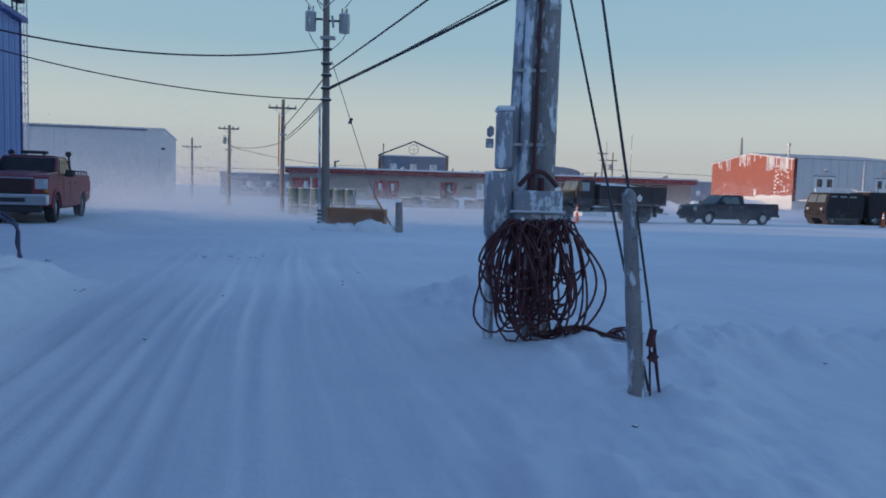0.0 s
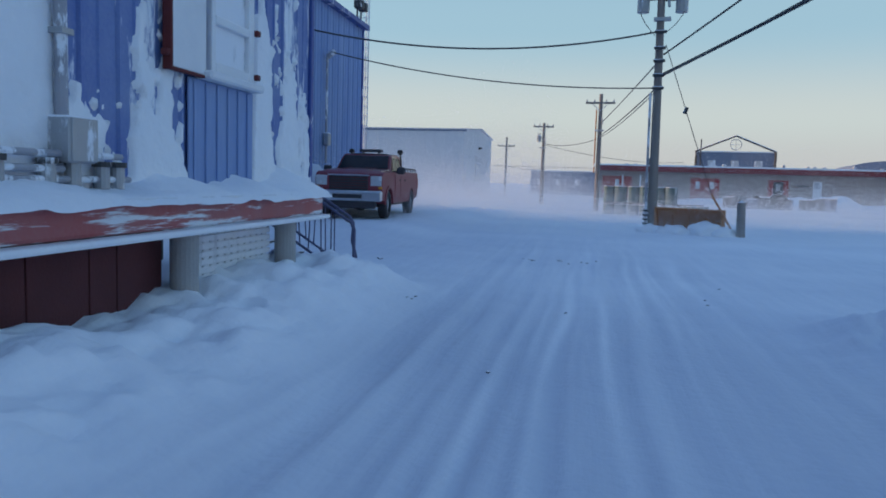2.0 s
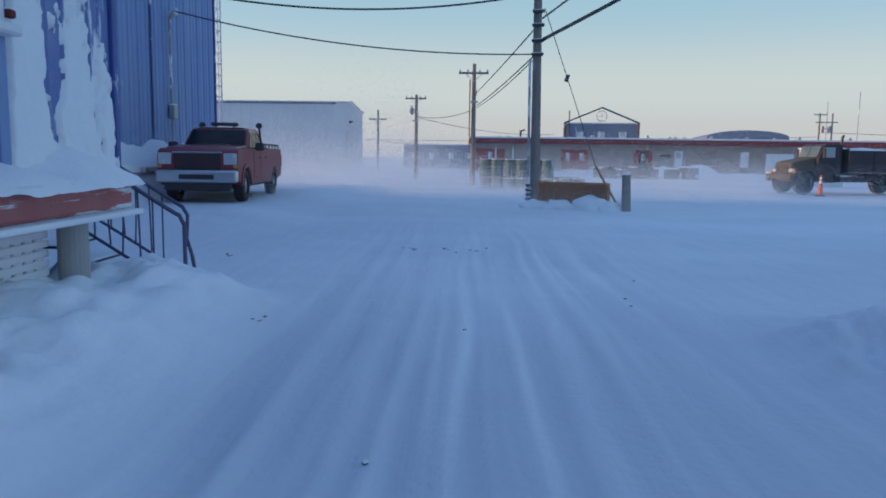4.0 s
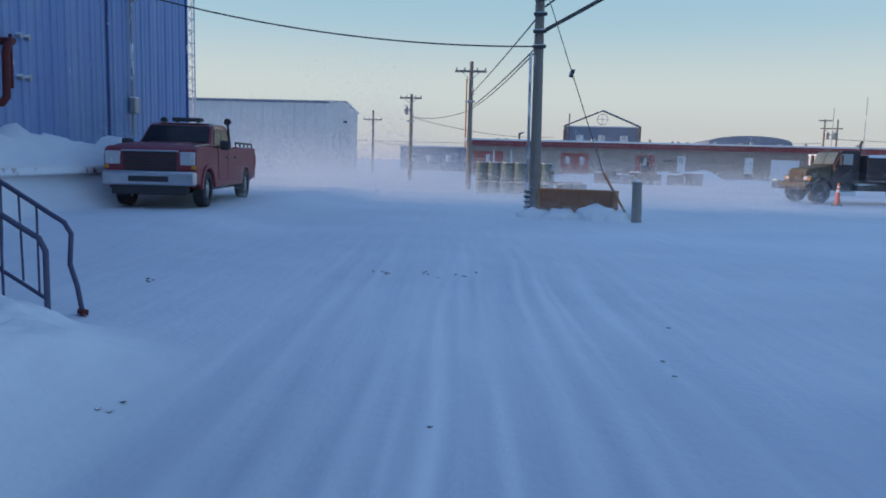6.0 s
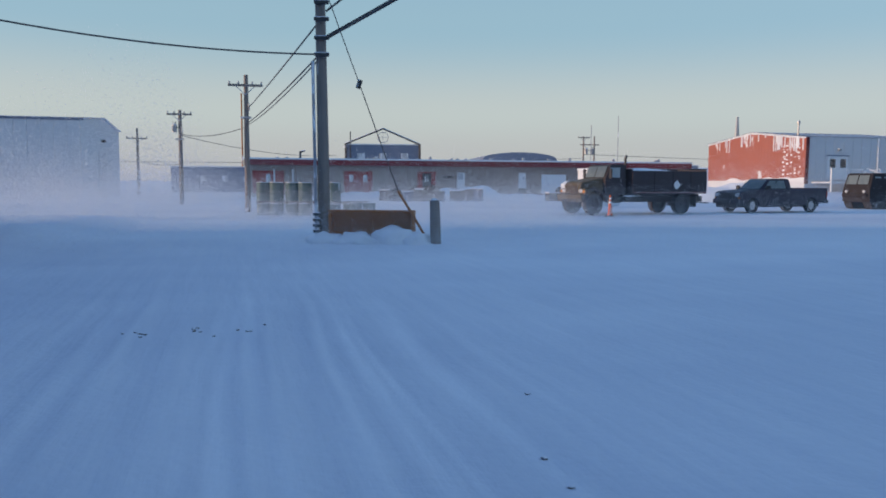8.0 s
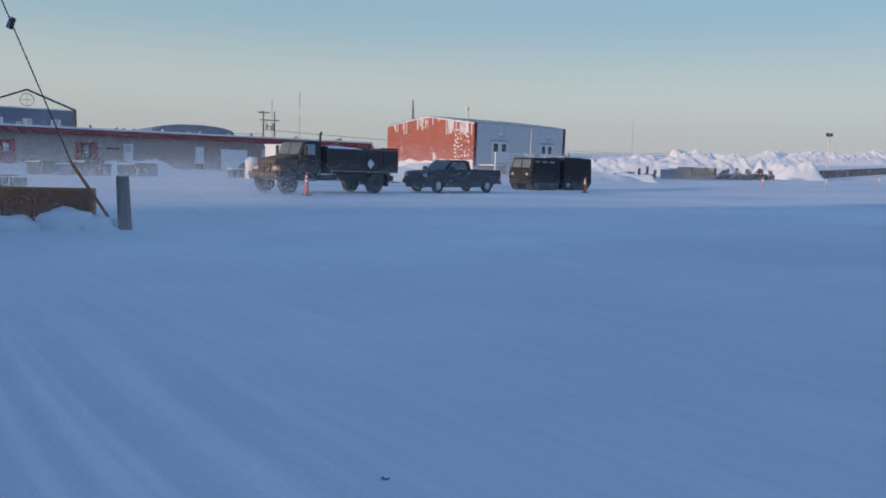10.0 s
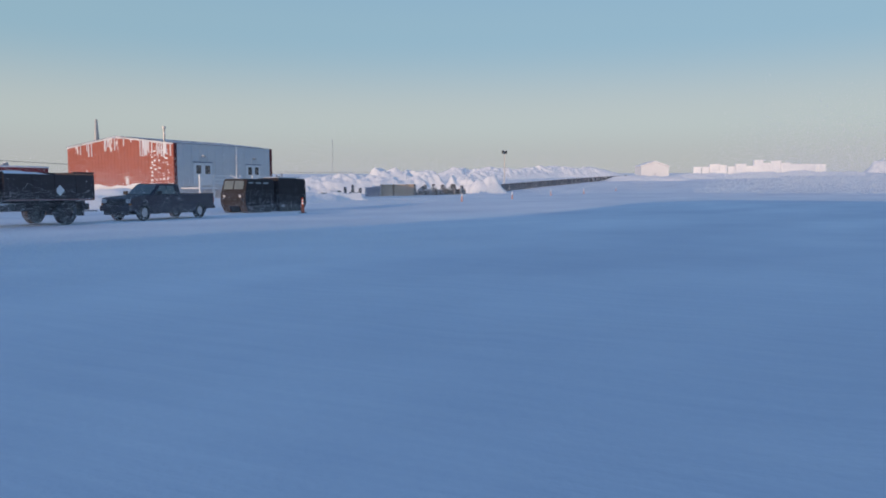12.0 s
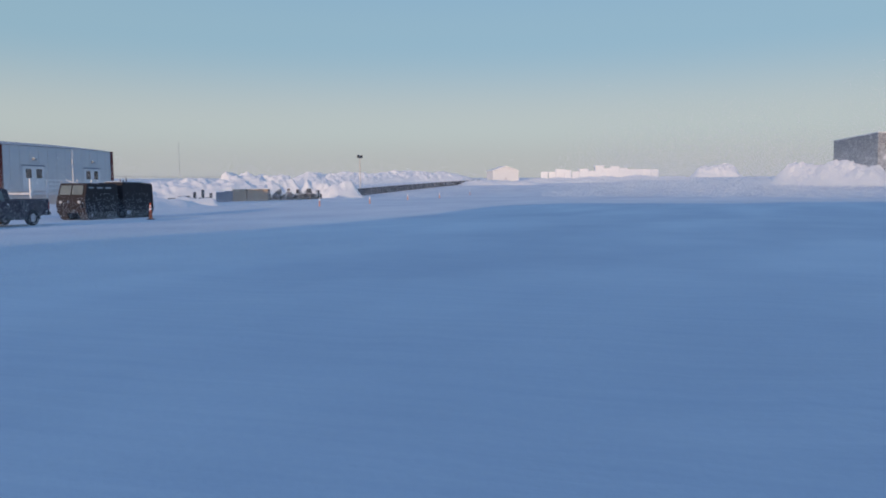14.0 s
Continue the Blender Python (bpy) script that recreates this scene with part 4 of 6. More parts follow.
# ---------- rimed pole with boxes, cable coils and its brace post ----------
def service_pole():
    x, y = 0.52, 7.25
    z0 = gz(x, y)
    p = thing("service_pole", "rime-covered wooden service pole with conduits and electrical boxes", "utility pole", x, y, 0)
    part("pole", rod(bmesh.new(), (0.02, 0, z0 - 0.3), (0.06, 0, 9.5), 0.145, 0.11, seg=20), RIME_WOOD, p)
    part("conduit", rods(((-0.27, -0.05, 0.9), (-0.10, -0.05, 9.2)), r=0.055, seg=14), RIMED, p)
    part("conduit", rods(((-0.165, -0.12, 1.2), (-0.06, -0.10, 9.2)), r=0.05, seg=14), RIMED, p)
    part("riser_cable", rods(((-0.07, -0.17, 1.2), (-0.01, -0.15, 9.2)), r=0.018, seg=8), CABLE, p)
    for z in (1.9, 2.6, 3.3):
        part("strap", boxed(-0.30, 0.02, -0.16, -0.10, z, z + 0.03), GREYMET, p)
    tall = part("meter_box", boxed(-0.43, -0.28, -0.24, 0.02, 1.68, 2.22, 0.03, 2), RIMED, p, "frosted narrow meter enclosure")
    part("snow_cap", boxed(-0.44, -0.27, -0.25, 0.03, 2.22, 2.27, 0.02, 2), DRIFT, tall)
    part("knob", rods(((-0.46, -0.14, 1.92), (-0.53, -0.14, 1.92)), r=0.045), RIMED, tall)
    part("socket", boxed(-0.52, -0.46, -0.2, -0.06, 1.98, 2.08, 0.02), RIMED, tall)
    side = part("switch_box", boxed(-0.52, -0.26, -0.22, 0.04, 1.02, 1.66, 0.04, 2), RIMED, p, "frosted switch enclosure")
    part("leg_pipe", rods(((-0.45, -0.1, -0.1), (-0.45, -0.1, 1.05)), r=0.05), RIMED, side)
    front = part("outlet_box", boxed(-0.26, 0.20, -0.32, -0.14, 1.10, 1.48, 0.025, 2), RIMED, p, "snow-crusted wide outlet box")
    part("lid", boxed(-0.25, 0.19, -0.335, -0.32, 1.12, 1.34, 0.008), RIMED, front)
    part("rail", boxed(-0.30, 0.22, -0.36, -0.30, 1.26, 1.29, 0.008), GREYMET, front)
    for xx in (-0.10, 0.0):
        part("gland", rods(((xx, -0.25, 1.46), (xx, -0.25, 1.60)), r=0.03), CABLE, front)
    arch = [Vector((-0.22 + 0.36 * t, -0.30 - 0.02 * math.sin(math.pi * t), 1.52 + 0.14 * math.sin(math.pi * t))) for t in [k / 12 for k in range(13)]]
    curve("cable_loop", arch, 0.022, CABLE, p)
    for xx in (-0.20, 0.13):
        part("hook", rods(((xx, -0.33, 1.18), (xx, -0.55, 1.22)), r=0.018), DARKMET, p)
    rng = random.Random(11)
    for k in range(46):
        lefty = k % 5 < 3
        hx, hz = (-0.20, 1.20) if lefty else (0.13, 1.21)
        hx += rng.uniform(-0.14, 0.12)
        deep = rng.uniform(0.75, 1.13) if k % 3 else rng.uniform(0.45, 0.85)
        wide = rng.uniform(0.10, 0.24) if k % 6 else rng.uniform(0.26, 0.36)
        drift = rng.uniform(-0.16, 0.14)
        dy, ph = rng.uniform(-0.56, -0.36), rng.uniform(0, 6.28)
        pts = []
        for i in range(26):
            a = 2 * math.pi * i / 26
            s = 0.5 - 0.5 * math.cos(a)
            pts.append(Vector((hx + drift * s + wide * math.sin(a) * (0.45 + 0.75 * s) + 0.015 * math.sin(3 * a + ph), dy + 0.05 * math.sin(2 * a + ph), max(z0 + 0.03, hz - deep * s + 0.015 * math.sin(4 * a + ph)))))
        curve("cable_coil", pts, 0.0105, CABLE, p, cyclic=True)
    for k, (w, d) in enumerate(((0.52, 1.15), (0.40, 1.05))):
        pts = [Vector((0.22 + w * math.sin(math.pi * t) * 0.75, -0.42 - 0.05 * t, 1.16 - d * t)) for t in [i / 20 for i in range(21)]]
        pts += [Vector((0.22 - 0.35 * t, -0.48 - 0.05 * math.sin(3 * t), z0 + 0.03)) for t in [i / 6 for i in range(1, 7)]]
        curve("cable_coil", pts, 0.011, CABLE, p)
    for k in range(4):
        pts = [Vector((0.42 + (0.38 + 0.04 * k) * math.cos(a), -0.30 + (0.14 + 0.02 * k) * math.sin(a), 0)) for a in [2 * math.pi * i / 24 for i in range(24)]]
        pts = [Vector((q.x, q.y, gz(x + q.x, y + q.y) + 0.02 + 0.008 * k)) for q in pts]
        curve("cable_coil", pts, 0.010, CABLE, p, cyclic=True)
    for px, pz in ((0.2, 1.0), (0.24, 1.08), (-0.05, 0.95)):
        part("plug", rods(((px, -0.55, pz), (px + 0.01, -0.56, pz - 0.08)), r=0.022), WHITE, p, "pale plug on a cable end")
    b = thing("brace_post", "slim frosted wooden post holding guy wires", "post", 0.97, 5.02, 0)
    zb = gz(0.97, 5.02)
    part("post", rod(bmesh.new(), (0, 0, zb - 0.25), (-0.13, 0.05, 1.47), 0.062, 0.048, seg=14), RIME_WOOD, b)
    part("rounded_top", rod(bmesh.new(), (-0.13, 0.05, 1.47), (-0.133, 0.05, 1.505), 0.048, 0.015, seg=14), RIME_WOOD, b)
    for k in range(5):
        part("nail", rods(((0.0 - 0.02 * k, -0.06, 0.3 + 0.22 * k), (0.0 - 0.02 * k, -0.075, 0.3 + 0.22 * k)), r=0.008, seg=6), GREYMET, b)
    foot = Vector((1.05, 5.08, zb + 0.02))
    for a, q, r in ((Vector((0.84, 5.07, 1.48)), Vector((0.50, 7.1, 6.2)), 0.011), (foot, Vector((0.42, 7.1, 4.6)), 0.010)):
        curve("guy_wire", [a.lerp(q, k / 12) for k in range(13)], r, WIRE, None, "rimed dark steel guy wire", "guy wire", group="guy wires")
    curve("guy_wire", [Vector((0.88, 5.0, 1.35)), Vector((0.99, 5.0, 0.75)), Vector((1.10, 5.0, zb + 0.02))], 0.009, WIRE, None, "rimed dark steel guy wire", "guy wire", group="guy wires")
    t = thing("turnbuckle", "dark red rubber-wrapped turnbuckle on the guy wire", "turnbuckle", 1.03, 4.98, zb)
    part("body", rods(((-0.02, 0, 0.36), (0.0, 0, 0.48)), r=0.028), CABLE, t)
    part("knot", rods(((-0.01, 0, 0.26), (0.02, 0, 0.31)), r=0.035), CABLE, t)
    part("strap", rods(((0.0, 0, 0.0), (-0.02, 0, 0.36)), ((0.07, 0, 0.0), (0.0, 0, 0.48)), r=0.008), CABLE, t)


service_pole()


# Pale base colour stands in for sky mirrored in and seen through the glass.
PANE_VEH = mat("vehicle_glass_sky_tone", (0.26, 0.33, 0.36), (0.36, 0.42, 0.44), 0.08, 0, 3, 30, 0.02, snow=0.1)
STRIP = mat("pale_red_dashes", (0.55, 0.45, 0.45), (0.3, 0.06, 0.06), 0.5, 0, 6, 6, 0.0)


# ---------- vehicles; x is ahead, the front axle at x = 0 ----------
def pickup(name, label, x, y, z, rz, wb, paint, side_paint, extra):
    t = thing(name, label, "pickup truck", x, y, z, rz)
    k = wb / 3.9
    L = -wb - 1.18
    bright, glazing = (CHROME, GLASS) if extra else (NAVY, PANE_VEH)
    fr = 0.95
    up = 0.13 if extra else 0.0        # the heavy pickup has a taller nose
    cab_back = -2.62 if extra else -2.75
    # lower body sides with wheel openings
    def arch(cx, r, n=9):
        return [(cx + r * math.cos(math.pi * i / n), 0.42 + r * math.sin(math.pi * i / n)) for i in range(n + 1)]
    prof = [(fr, 0.55), (fr, 1.02 + up), (fr - 0.06, 1.14 + up), (0.72, 1.20 + up), (-0.62, 1.26 + up * 0.8), (-0.75, 1.30 + up * 0.5), (L + 0.05, 1.33), (L, 1.28), (L, 0.62), (-wb - 0.52, 0.52)]
    prof += arch(-wb, 0.47)[::-1][0:]
    prof += [(-wb + 0.52, 0.46), (-0.52, 0.46)] + arch(0, 0.47)[::-1] + [(0.52, 0.5)]
    body = part("body", prism(prof, -0.97, 0.97, 0.03, 2), side_paint, t)
    cab = [(-0.55, 1.24), (-1.28, 1.86), (-1.45, 1.91), (cab_back + 0.25, 1.92), (cab_back, 1.86), (cab_back - 0.08, 1.28)]
    part("cab", prism(cab, -0.88, 0.88, 0.04, 2, taper=(1.28, 0.13)), paint, t)
    part("hood", prism([(fr - 0.08, 1.12 + up), (0.55, 1.24 + up), (-0.62, 1.31 + up), (-0.62, 1.2), (fr - 0.08, 1.05)], -0.86, 0.86, 0.03, 2), paint, t)
    part("hood_bulge", prism([(0.8, 1.16 + up), (0.5, 1.265 + up), (-0.6, 1.335 + up), (-0.6, 1.2), (0.8, 1.1)], -0.45, 0.45, 0.03, 2), paint, t)
    ws = bmesh.new()
    v = [ws.verts.new(q) for q in ((-0.66 - up * 0.8, -0.76, 1.33 + up * 0.8), (-0.66 - up * 0.8, 0.76, 1.33 + up * 0.8), (-1.24, 0.69, 1.835), (-1.24, -0.69, 1.835))]
    ws.faces.new(v)
    bmesh.ops.solidify(ws, geom=ws.faces, thickness=0.03)
    part("windscreen", ws, glazing, t, matrix=pose(0.035, 0, 0.02))
    for s in (-1, 1):
        for x0, x1, lean in ((-1.72, -0.98, 0.30), (-2.42, -1.80, 0.0)):
            bm = bmesh.new()
            q = [(x0, 1.36), (x1 + 0.12, 1.36), (x1 - lean, 1.80), (x0 + (0.0 if lean else 0.10), 1.80)]
            vs = [bm.verts.new((a, s * (0.885 - 0.13 * (zz - 1.28) / 0.64 + 0.008), zz)) for a, zz in q]
            bm.faces.new(vs)
            bmesh.ops.solidify(bm, geom=bm.faces, thickness=0.012)
            part("side_window", bm, glazing, t)
        for x0 in (-1.76, -2.66):
            dline = part("door", boxed(x0, x0 + 0.86, s * 0.968, s * 0.982, 0.58, 1.28, 0.006), side_paint, t)
            part("handle", boxed(x0 + 0.06, x0 + 0.24, s * 0.982, s * 1.005, 1.10, 1.15, 0.008), BLACKPL if extra else CHROME, dline)
        m = part("mirror", boxed(-0.98, -0.80, s * 1.02, s * 1.26, 1.30, 1.52, 0.05, 2), BLACKPL, t)
        part("arm", boxed(-0.93, -0.87, min(s * 0.88, s * 1.05), max(s * 0.88, s * 1.05), 1.34, 1.39), BLACKPL, m)
        h = part("headlight", boxed(fr - 0.16, fr + 0.012, min(s * 0.62, s * 0.95), max(s * 0.62, s * 0.95), 0.93 if extra else 0.90, 1.10 + up * 0.9, 0.02), LENS, t, "frosted headlight")
        part("turn_lamp", boxed(fr - 0.10, fr + 0.016, min(s * 0.86, s * 0.965), max(s * 0.86, s * 0.965), 0.80 + up * 0.4, 0.875 + up * 0.4, 0.01), LAMP, h)
        part("tail_lamp", boxed(L - 0.01, L + 0.08, min(s * 0.86, s * 0.985), max(s * 0.86, s * 0.985), 0.85, 1.2, 0.01), DOOR_RED, t)
        part("flare", prism([(0.60 * math.cos(a), 0.42 + 0.54 * math.sin(a)) for a in [math.pi * i / 10 for i in range(11)]] + [(0.50 * math.cos(a), 0.42 + 0.47 * math.sin(a)) for a in [math.pi * i / 10 for i in range(10, -1, -1)]], min(s * 0.96, s * 1.0), max(s * 0.96, s * 1.0)), side_paint, t)
        for ax in (0, -wb):
            wheel(t, ax, s * 0.84, 0.41, 0.41, 0.27, CHROME if not extra else GREYMET, s, "steel wheel")
    part("grille", boxed(fr - 0.05, fr + 0.02, -0.56, 0.56, 0.80, 1.08 + up, 0.02), BLACKPL, t)
    for z in (0.86, 0.93, 1.0, 1.08, 1.15)[:5 if extra else 3]:
        part("grille_bar", boxed(fr + 0.015, fr + 0.03, -0.55, 0.55, z, z + 0.018), RED_DARK if extra else BLACKPL, t)
    part("grille_trim", boxed(fr, fr + 0.03, -0.60, 0.60, 1.08 + up, 1.12 + up, 0.01), bright, t)
    bp = part("front_bumper", boxed(fr - 0.05, fr + 0.14, -0.98, 0.98, 0.50, 0.78 + up * 0.2, 0.06, 3), bright, t)
    part("bumper_slot", boxed(fr + 0.10, fr + 0.15, -0.42, 0.42, 0.58, 0.70, 0.01), BLACKPL, bp)
    part("air_dam", boxed(fr - 0.08, fr + 0.06, -0.80, 0.80, 0.30, 0.53, 0.03), BLACKPL, t)
    part("rear_bumper", boxed(L - 0.16, L + 0.02, -0.95, 0.95, 0.52, 0.70, 0.03), CHROME if extra else BLACKPL, t)
    part("underbody", boxed(L + 0.3, 0.7, -0.65, 0.65, 0.32, 0.55), BLACKPL, t)
    # open load bed
    part("bed_floor", boxed(L + 0.06, cab_back - 0.12, -0.82, 0.82, 1.335, 1.345), BLACKPL, t)
    for s in (-1, 1):
        part("bed_rail", boxed(L, cab_back - 0.10, min(s * 0.84, s * 0.97), max(s * 0.84, s * 0.97), 1.31, 1.39, 0.02), side_paint, t)
    if extra:
        lb = part("light_bar", boxed(-1.95, -1.70, -0.36, 0.36, 1.98, 2.07, 0.03, 2), BLACKPL, t, "dark roof light bar")
        for s in (-1, 1):
            part("foot", boxed(-1.88, -1.78, s * 0.25 - 0.03, s * 0.25 + 0.03, 1.91, 1.985), BLACKPL, lb)
            spot = part("spot_lamp", rods(((-2.55, s * 0.80, 2.02), (-2.45, s * 0.80, 2.02)), r=0.085, seg=14), BLACKPL, t)
            part("stem", rods(((-2.58, s * 0.84, 1.38), (-2.5, s * 0.80, 2.0)), r=0.03), BLACKPL, spot)
            rail = part("bed_rack", rods(((cab_back - 0.3, s * 0.9, 1.50), (L + 0.2, s * 0.9, 1.50)), r=0.025), BLACKPL, t)
            for i in range(5):
                xx = cab_back - 0.32 - i * ((L + 0.2) - (cab_back - 0.3)) / -4
                part("rack_post", rods(((xx, s * 0.9, 1.38), (xx, s * 0.9, 1.50)), r=0.02), BLACKPL, rail)
        part("snow_dust", boxed(-2.4, -1.4, -0.6, 0.6, 1.922, 1.93, 0.003), WHITE, t, "dusting of snow on the roof")
    else:
        part("step_bar", boxed(-2.7, -0.6, 0.95, 1.0, 0.36, 0.42), BLACKPL, t)
    return t


pickup("red_pickup", "red crew-cab heavy pickup with chrome bumper and dark light bar", -12.10, 21.15, gz(-11.6, 23), -75.3, 3.9, TRUCK_RED, ROSE, True)
pickup("black_pickup", "dark crew-cab long-bed pickup parked on snow", 17.1, 48.4, gz(18, 48), 197, 4.28, NAVY, NAVY, False)


def dump_truck(x, y, z, rz):
    t = thing("dump_truck", "olive drab cargo truck with high dark box and snow load", "truck", x, y, z, rz)
    part("chassis", boxed(-6.9, 0.55, -0.62, 0.62, 0.60, 1.0, 0.02), BLACKPL, t)
    part("hood", prism([(0.60, 0.95), (0.60, 1.42), (0.48, 1.56), (-0.75, 1.78), (-0.75, 0.95)], -0.78, 0.78, 0.07, 3), OLIVE, t)
    for s in (-1, 1):
        a, b = min(s * 0.72, s * 1.18), max(s * 0.72, s * 1.18)
        n = 8
        prof = [(0.72 * math.cos(math.pi * i / n), 0.62 + 0.66 * math.sin(math.pi * i / n)) for i in range(n + 1)] + [(-0.60 * math.cos(math.pi * i / n), 0.62 + 0.55 * math.sin(math.pi * i / n)) for i in range(n + 1)]
        part("fender", prism(prof, a, b), OLIVE_DARK, t)
        part("fender_nose", boxed(0.22, 0.56, a, b, 0.92, 1.26, 0.06, 2), OLIVE, t)
        h = part("headlight", boxed(0.50, 0.61, min(s * 0.62, s * 0.95), max(s * 0.62, s * 0.95), 1.05, 1.22, 0.02), LENS, t)
        part("turn_lamp", boxed(0.42, 0.60, min(s * 0.98, s * 1.17), max(s * 0.98, s * 1.17), 1.06, 1.17, 0.02), LAMP, h, "amber turn lamp")
        m = part("mirror", boxed(-0.92, -0.84, min(s * 1.12, s * 1.32), max(s * 1.12, s * 1.32), 1.75, 2.2, 0.02), BLACKPL, t)
        part("arm", rods(((-0.9, s * 0.98, 1.8), (-0.9, s * 1.2, 1.85)), ((-0.9, s * 0.98, 2.15), (-0.9, s * 1.2, 2.1)), r=0.015), BLACKPL, m)
        part("door", boxed(-1.68, -0.88, min(s * 0.985, s * 1.005), max(s * 0.985, s * 1.005), 1.0, 1.68, 0.01), OLIVE_DARK, t)
        part("side_window", boxed(-1.62, -1.0, min(s * 0.95, s * 0.99), max(s * 0.95, s * 0.99), 1.76, 2.28, 0.03), PANE_VEH, t)
        part("step", boxed(-1.6, -0.9, min(s * 0.8, s * 1.1), max(s * 0.8, s * 1.1), 0.58, 0.63), DARKMET, t)
        part("tank", boxed(-2.9, -1.9, min(s * 0.5, s * 1.05), max(s * 0.5, s * 1.05), 0.62, 0.95, 0.08, 2), DARKMET, t)
        for ax in (0, -5.4):
            wheel(t, ax, s * 0.98, 0.52, 0.52, 0.40, OLIVE_DARK, s, "olive steel wheel")
        part("marker_strip", boxed(-6.85, -2.3, min(s * 1.22, s * 1.235), max(s * 1.22, s * 1.235), 1.055, 1.09), STRIP, t, "row of pale reflective dashes")
        for i in range(3):
            part("box_rib", boxed(-3.6 - 1.15 * i, -3.54 - 1.15 * i, min(s * 1.21, s * 1.25), max(s * 1.21, s * 1.25), 1.1, 2.12), OLIVE_DARK, t)
        part("mud_flap", boxed(-6.25, -6.22, min(s * 0.75, s * 1.2), max(s * 0.75, s * 1.2), 0.35, 0.95), RUBBER, t)
    part("grille", boxed(0.60, 0.635, -0.56, 0.56, 0.98, 1.40, 0.02), OLIVE_DARK, t)
    for i in range(6):
        part("grille_bar", boxed(0.63, 0.65, -0.52, 0.52, 1.03 + 0.06 * i, 1.055 + 0.06 * i), OLIVE, t)
    part("bumper", boxed(0.60, 0.80, -1.18, 1.18, 0.72, 0.96, 0.03), OLIVE, t)
    part("cab", prism([(-0.72, 0.95), (-0.72, 1.72), (-1.0, 2.36), (-1.15, 2.42), (-1.9, 2.42), (-1.95, 0.95)], -0.98, 0.98, 0.05, 2), OLIVE_DARK, t)
    for y0, y1 in ((-0.86, -0.03), (0.03, 0.86)):
        bm = bmesh.new()
        bm.faces.new([bm.verts.new(q) for q in ((-0.735, y0, 1.78), (-0.735, y1, 1.78), (-0.965, y1, 2.31), (-0.965, y0, 2.31))])
        bmesh.ops.solidify(bm, geom=bm.faces, thickness=0.03)
        part("windscreen", bm, PANE_VEH, t, "windscreen with sky reflection painted in its pale colour", matrix=pose(0.045, 0, 0.02))
    part("exhaust", rods(((-2.06, 0.75, 1.0), (-2.06, 0.75, 2.75)), r=0.06), DARKMET, t)
    part("exhaust_cap", rods(((-2.06, 0.75, 2.7), (-2.12, 0.75, 2.85)), r=0.07), DARKMET, t)
    part("cargo_box", boxed(-6.9, -2.2, -1.22, 1.22, 1.02, 1.12, 0.02), OLIVE_DARK, t)
    for s in (-1, 1):
        part("box_side", boxed(-6.9, -2.2, min(s * 1.16, s * 1.22), max(s * 1.16, s * 1.22), 1.12, 2.12, 0.01), OLIVE_DARK, t)
        part("top_rail", boxed(-6.9, -5.7, min(s * 1.15, s * 1.23), max(s * 1.15, s * 1.23), 2.18, 2.25, 0.01), OLIVE_DARK, t)
    part("headboard", boxed(-2.26, -2.2, -1.16, 1.16, 1.12, 2.2, 0.01), OLIVE_DARK, t)
    part("tailgate", boxed(-6.9, -6.84, -1.16, 1.16, 1.12, 2.25, 0.01), OLIVE_DARK, t)
    part("placard", boxed(-0.17, 0.17, -0.006, 0.006, -0.17, 0.17), WHITE, t, "pale diamond hazard placard", matrix=pose(-4.95, 1.235, 1.45, 0, 45, 0))
    part("hitch", boxed(-7.15, -6.9, -0.6, 0.6, 0.6, 0.9, 0.03), DARKMET, t)
    part("step_rail", rods(((-7.3, -0.9, 0.55), (-7.3, 0.9, 0.55)), r=0.03), DARKMET, t)
    bm = bmesh.new()
    bmesh.ops.create_grid(bm, x_segments=40, y_segments=20, size=1.0)
    for v in bm.verts:
        fx, fy = v.co.x, v.co.y
        hh = (1 - fx ** 4) * (1 - fy ** 2) * (0.38 - 0.18 * fx * -1) + 0.06 * noise.noise(Vector((fx * 3, fy * 3, 1)))
        v.co = Vector((-4.5 + fx * 2.2, fy * 1.1, 1.98 + hh))
    s = part("snow_load", bm, DRIFT, None, smooth=True)
    s.matrix_world = pose(x, y, z, 0, 0, rz)
    tagged(s, "heap of snow lying in the truck's box", "snow", kind="stuff")


dump_truck(7.3, 45.55, gz(9, 46), 197)
bpy.data.objects["dump_truck"].scale = (1.0, 1.0, 1.06)


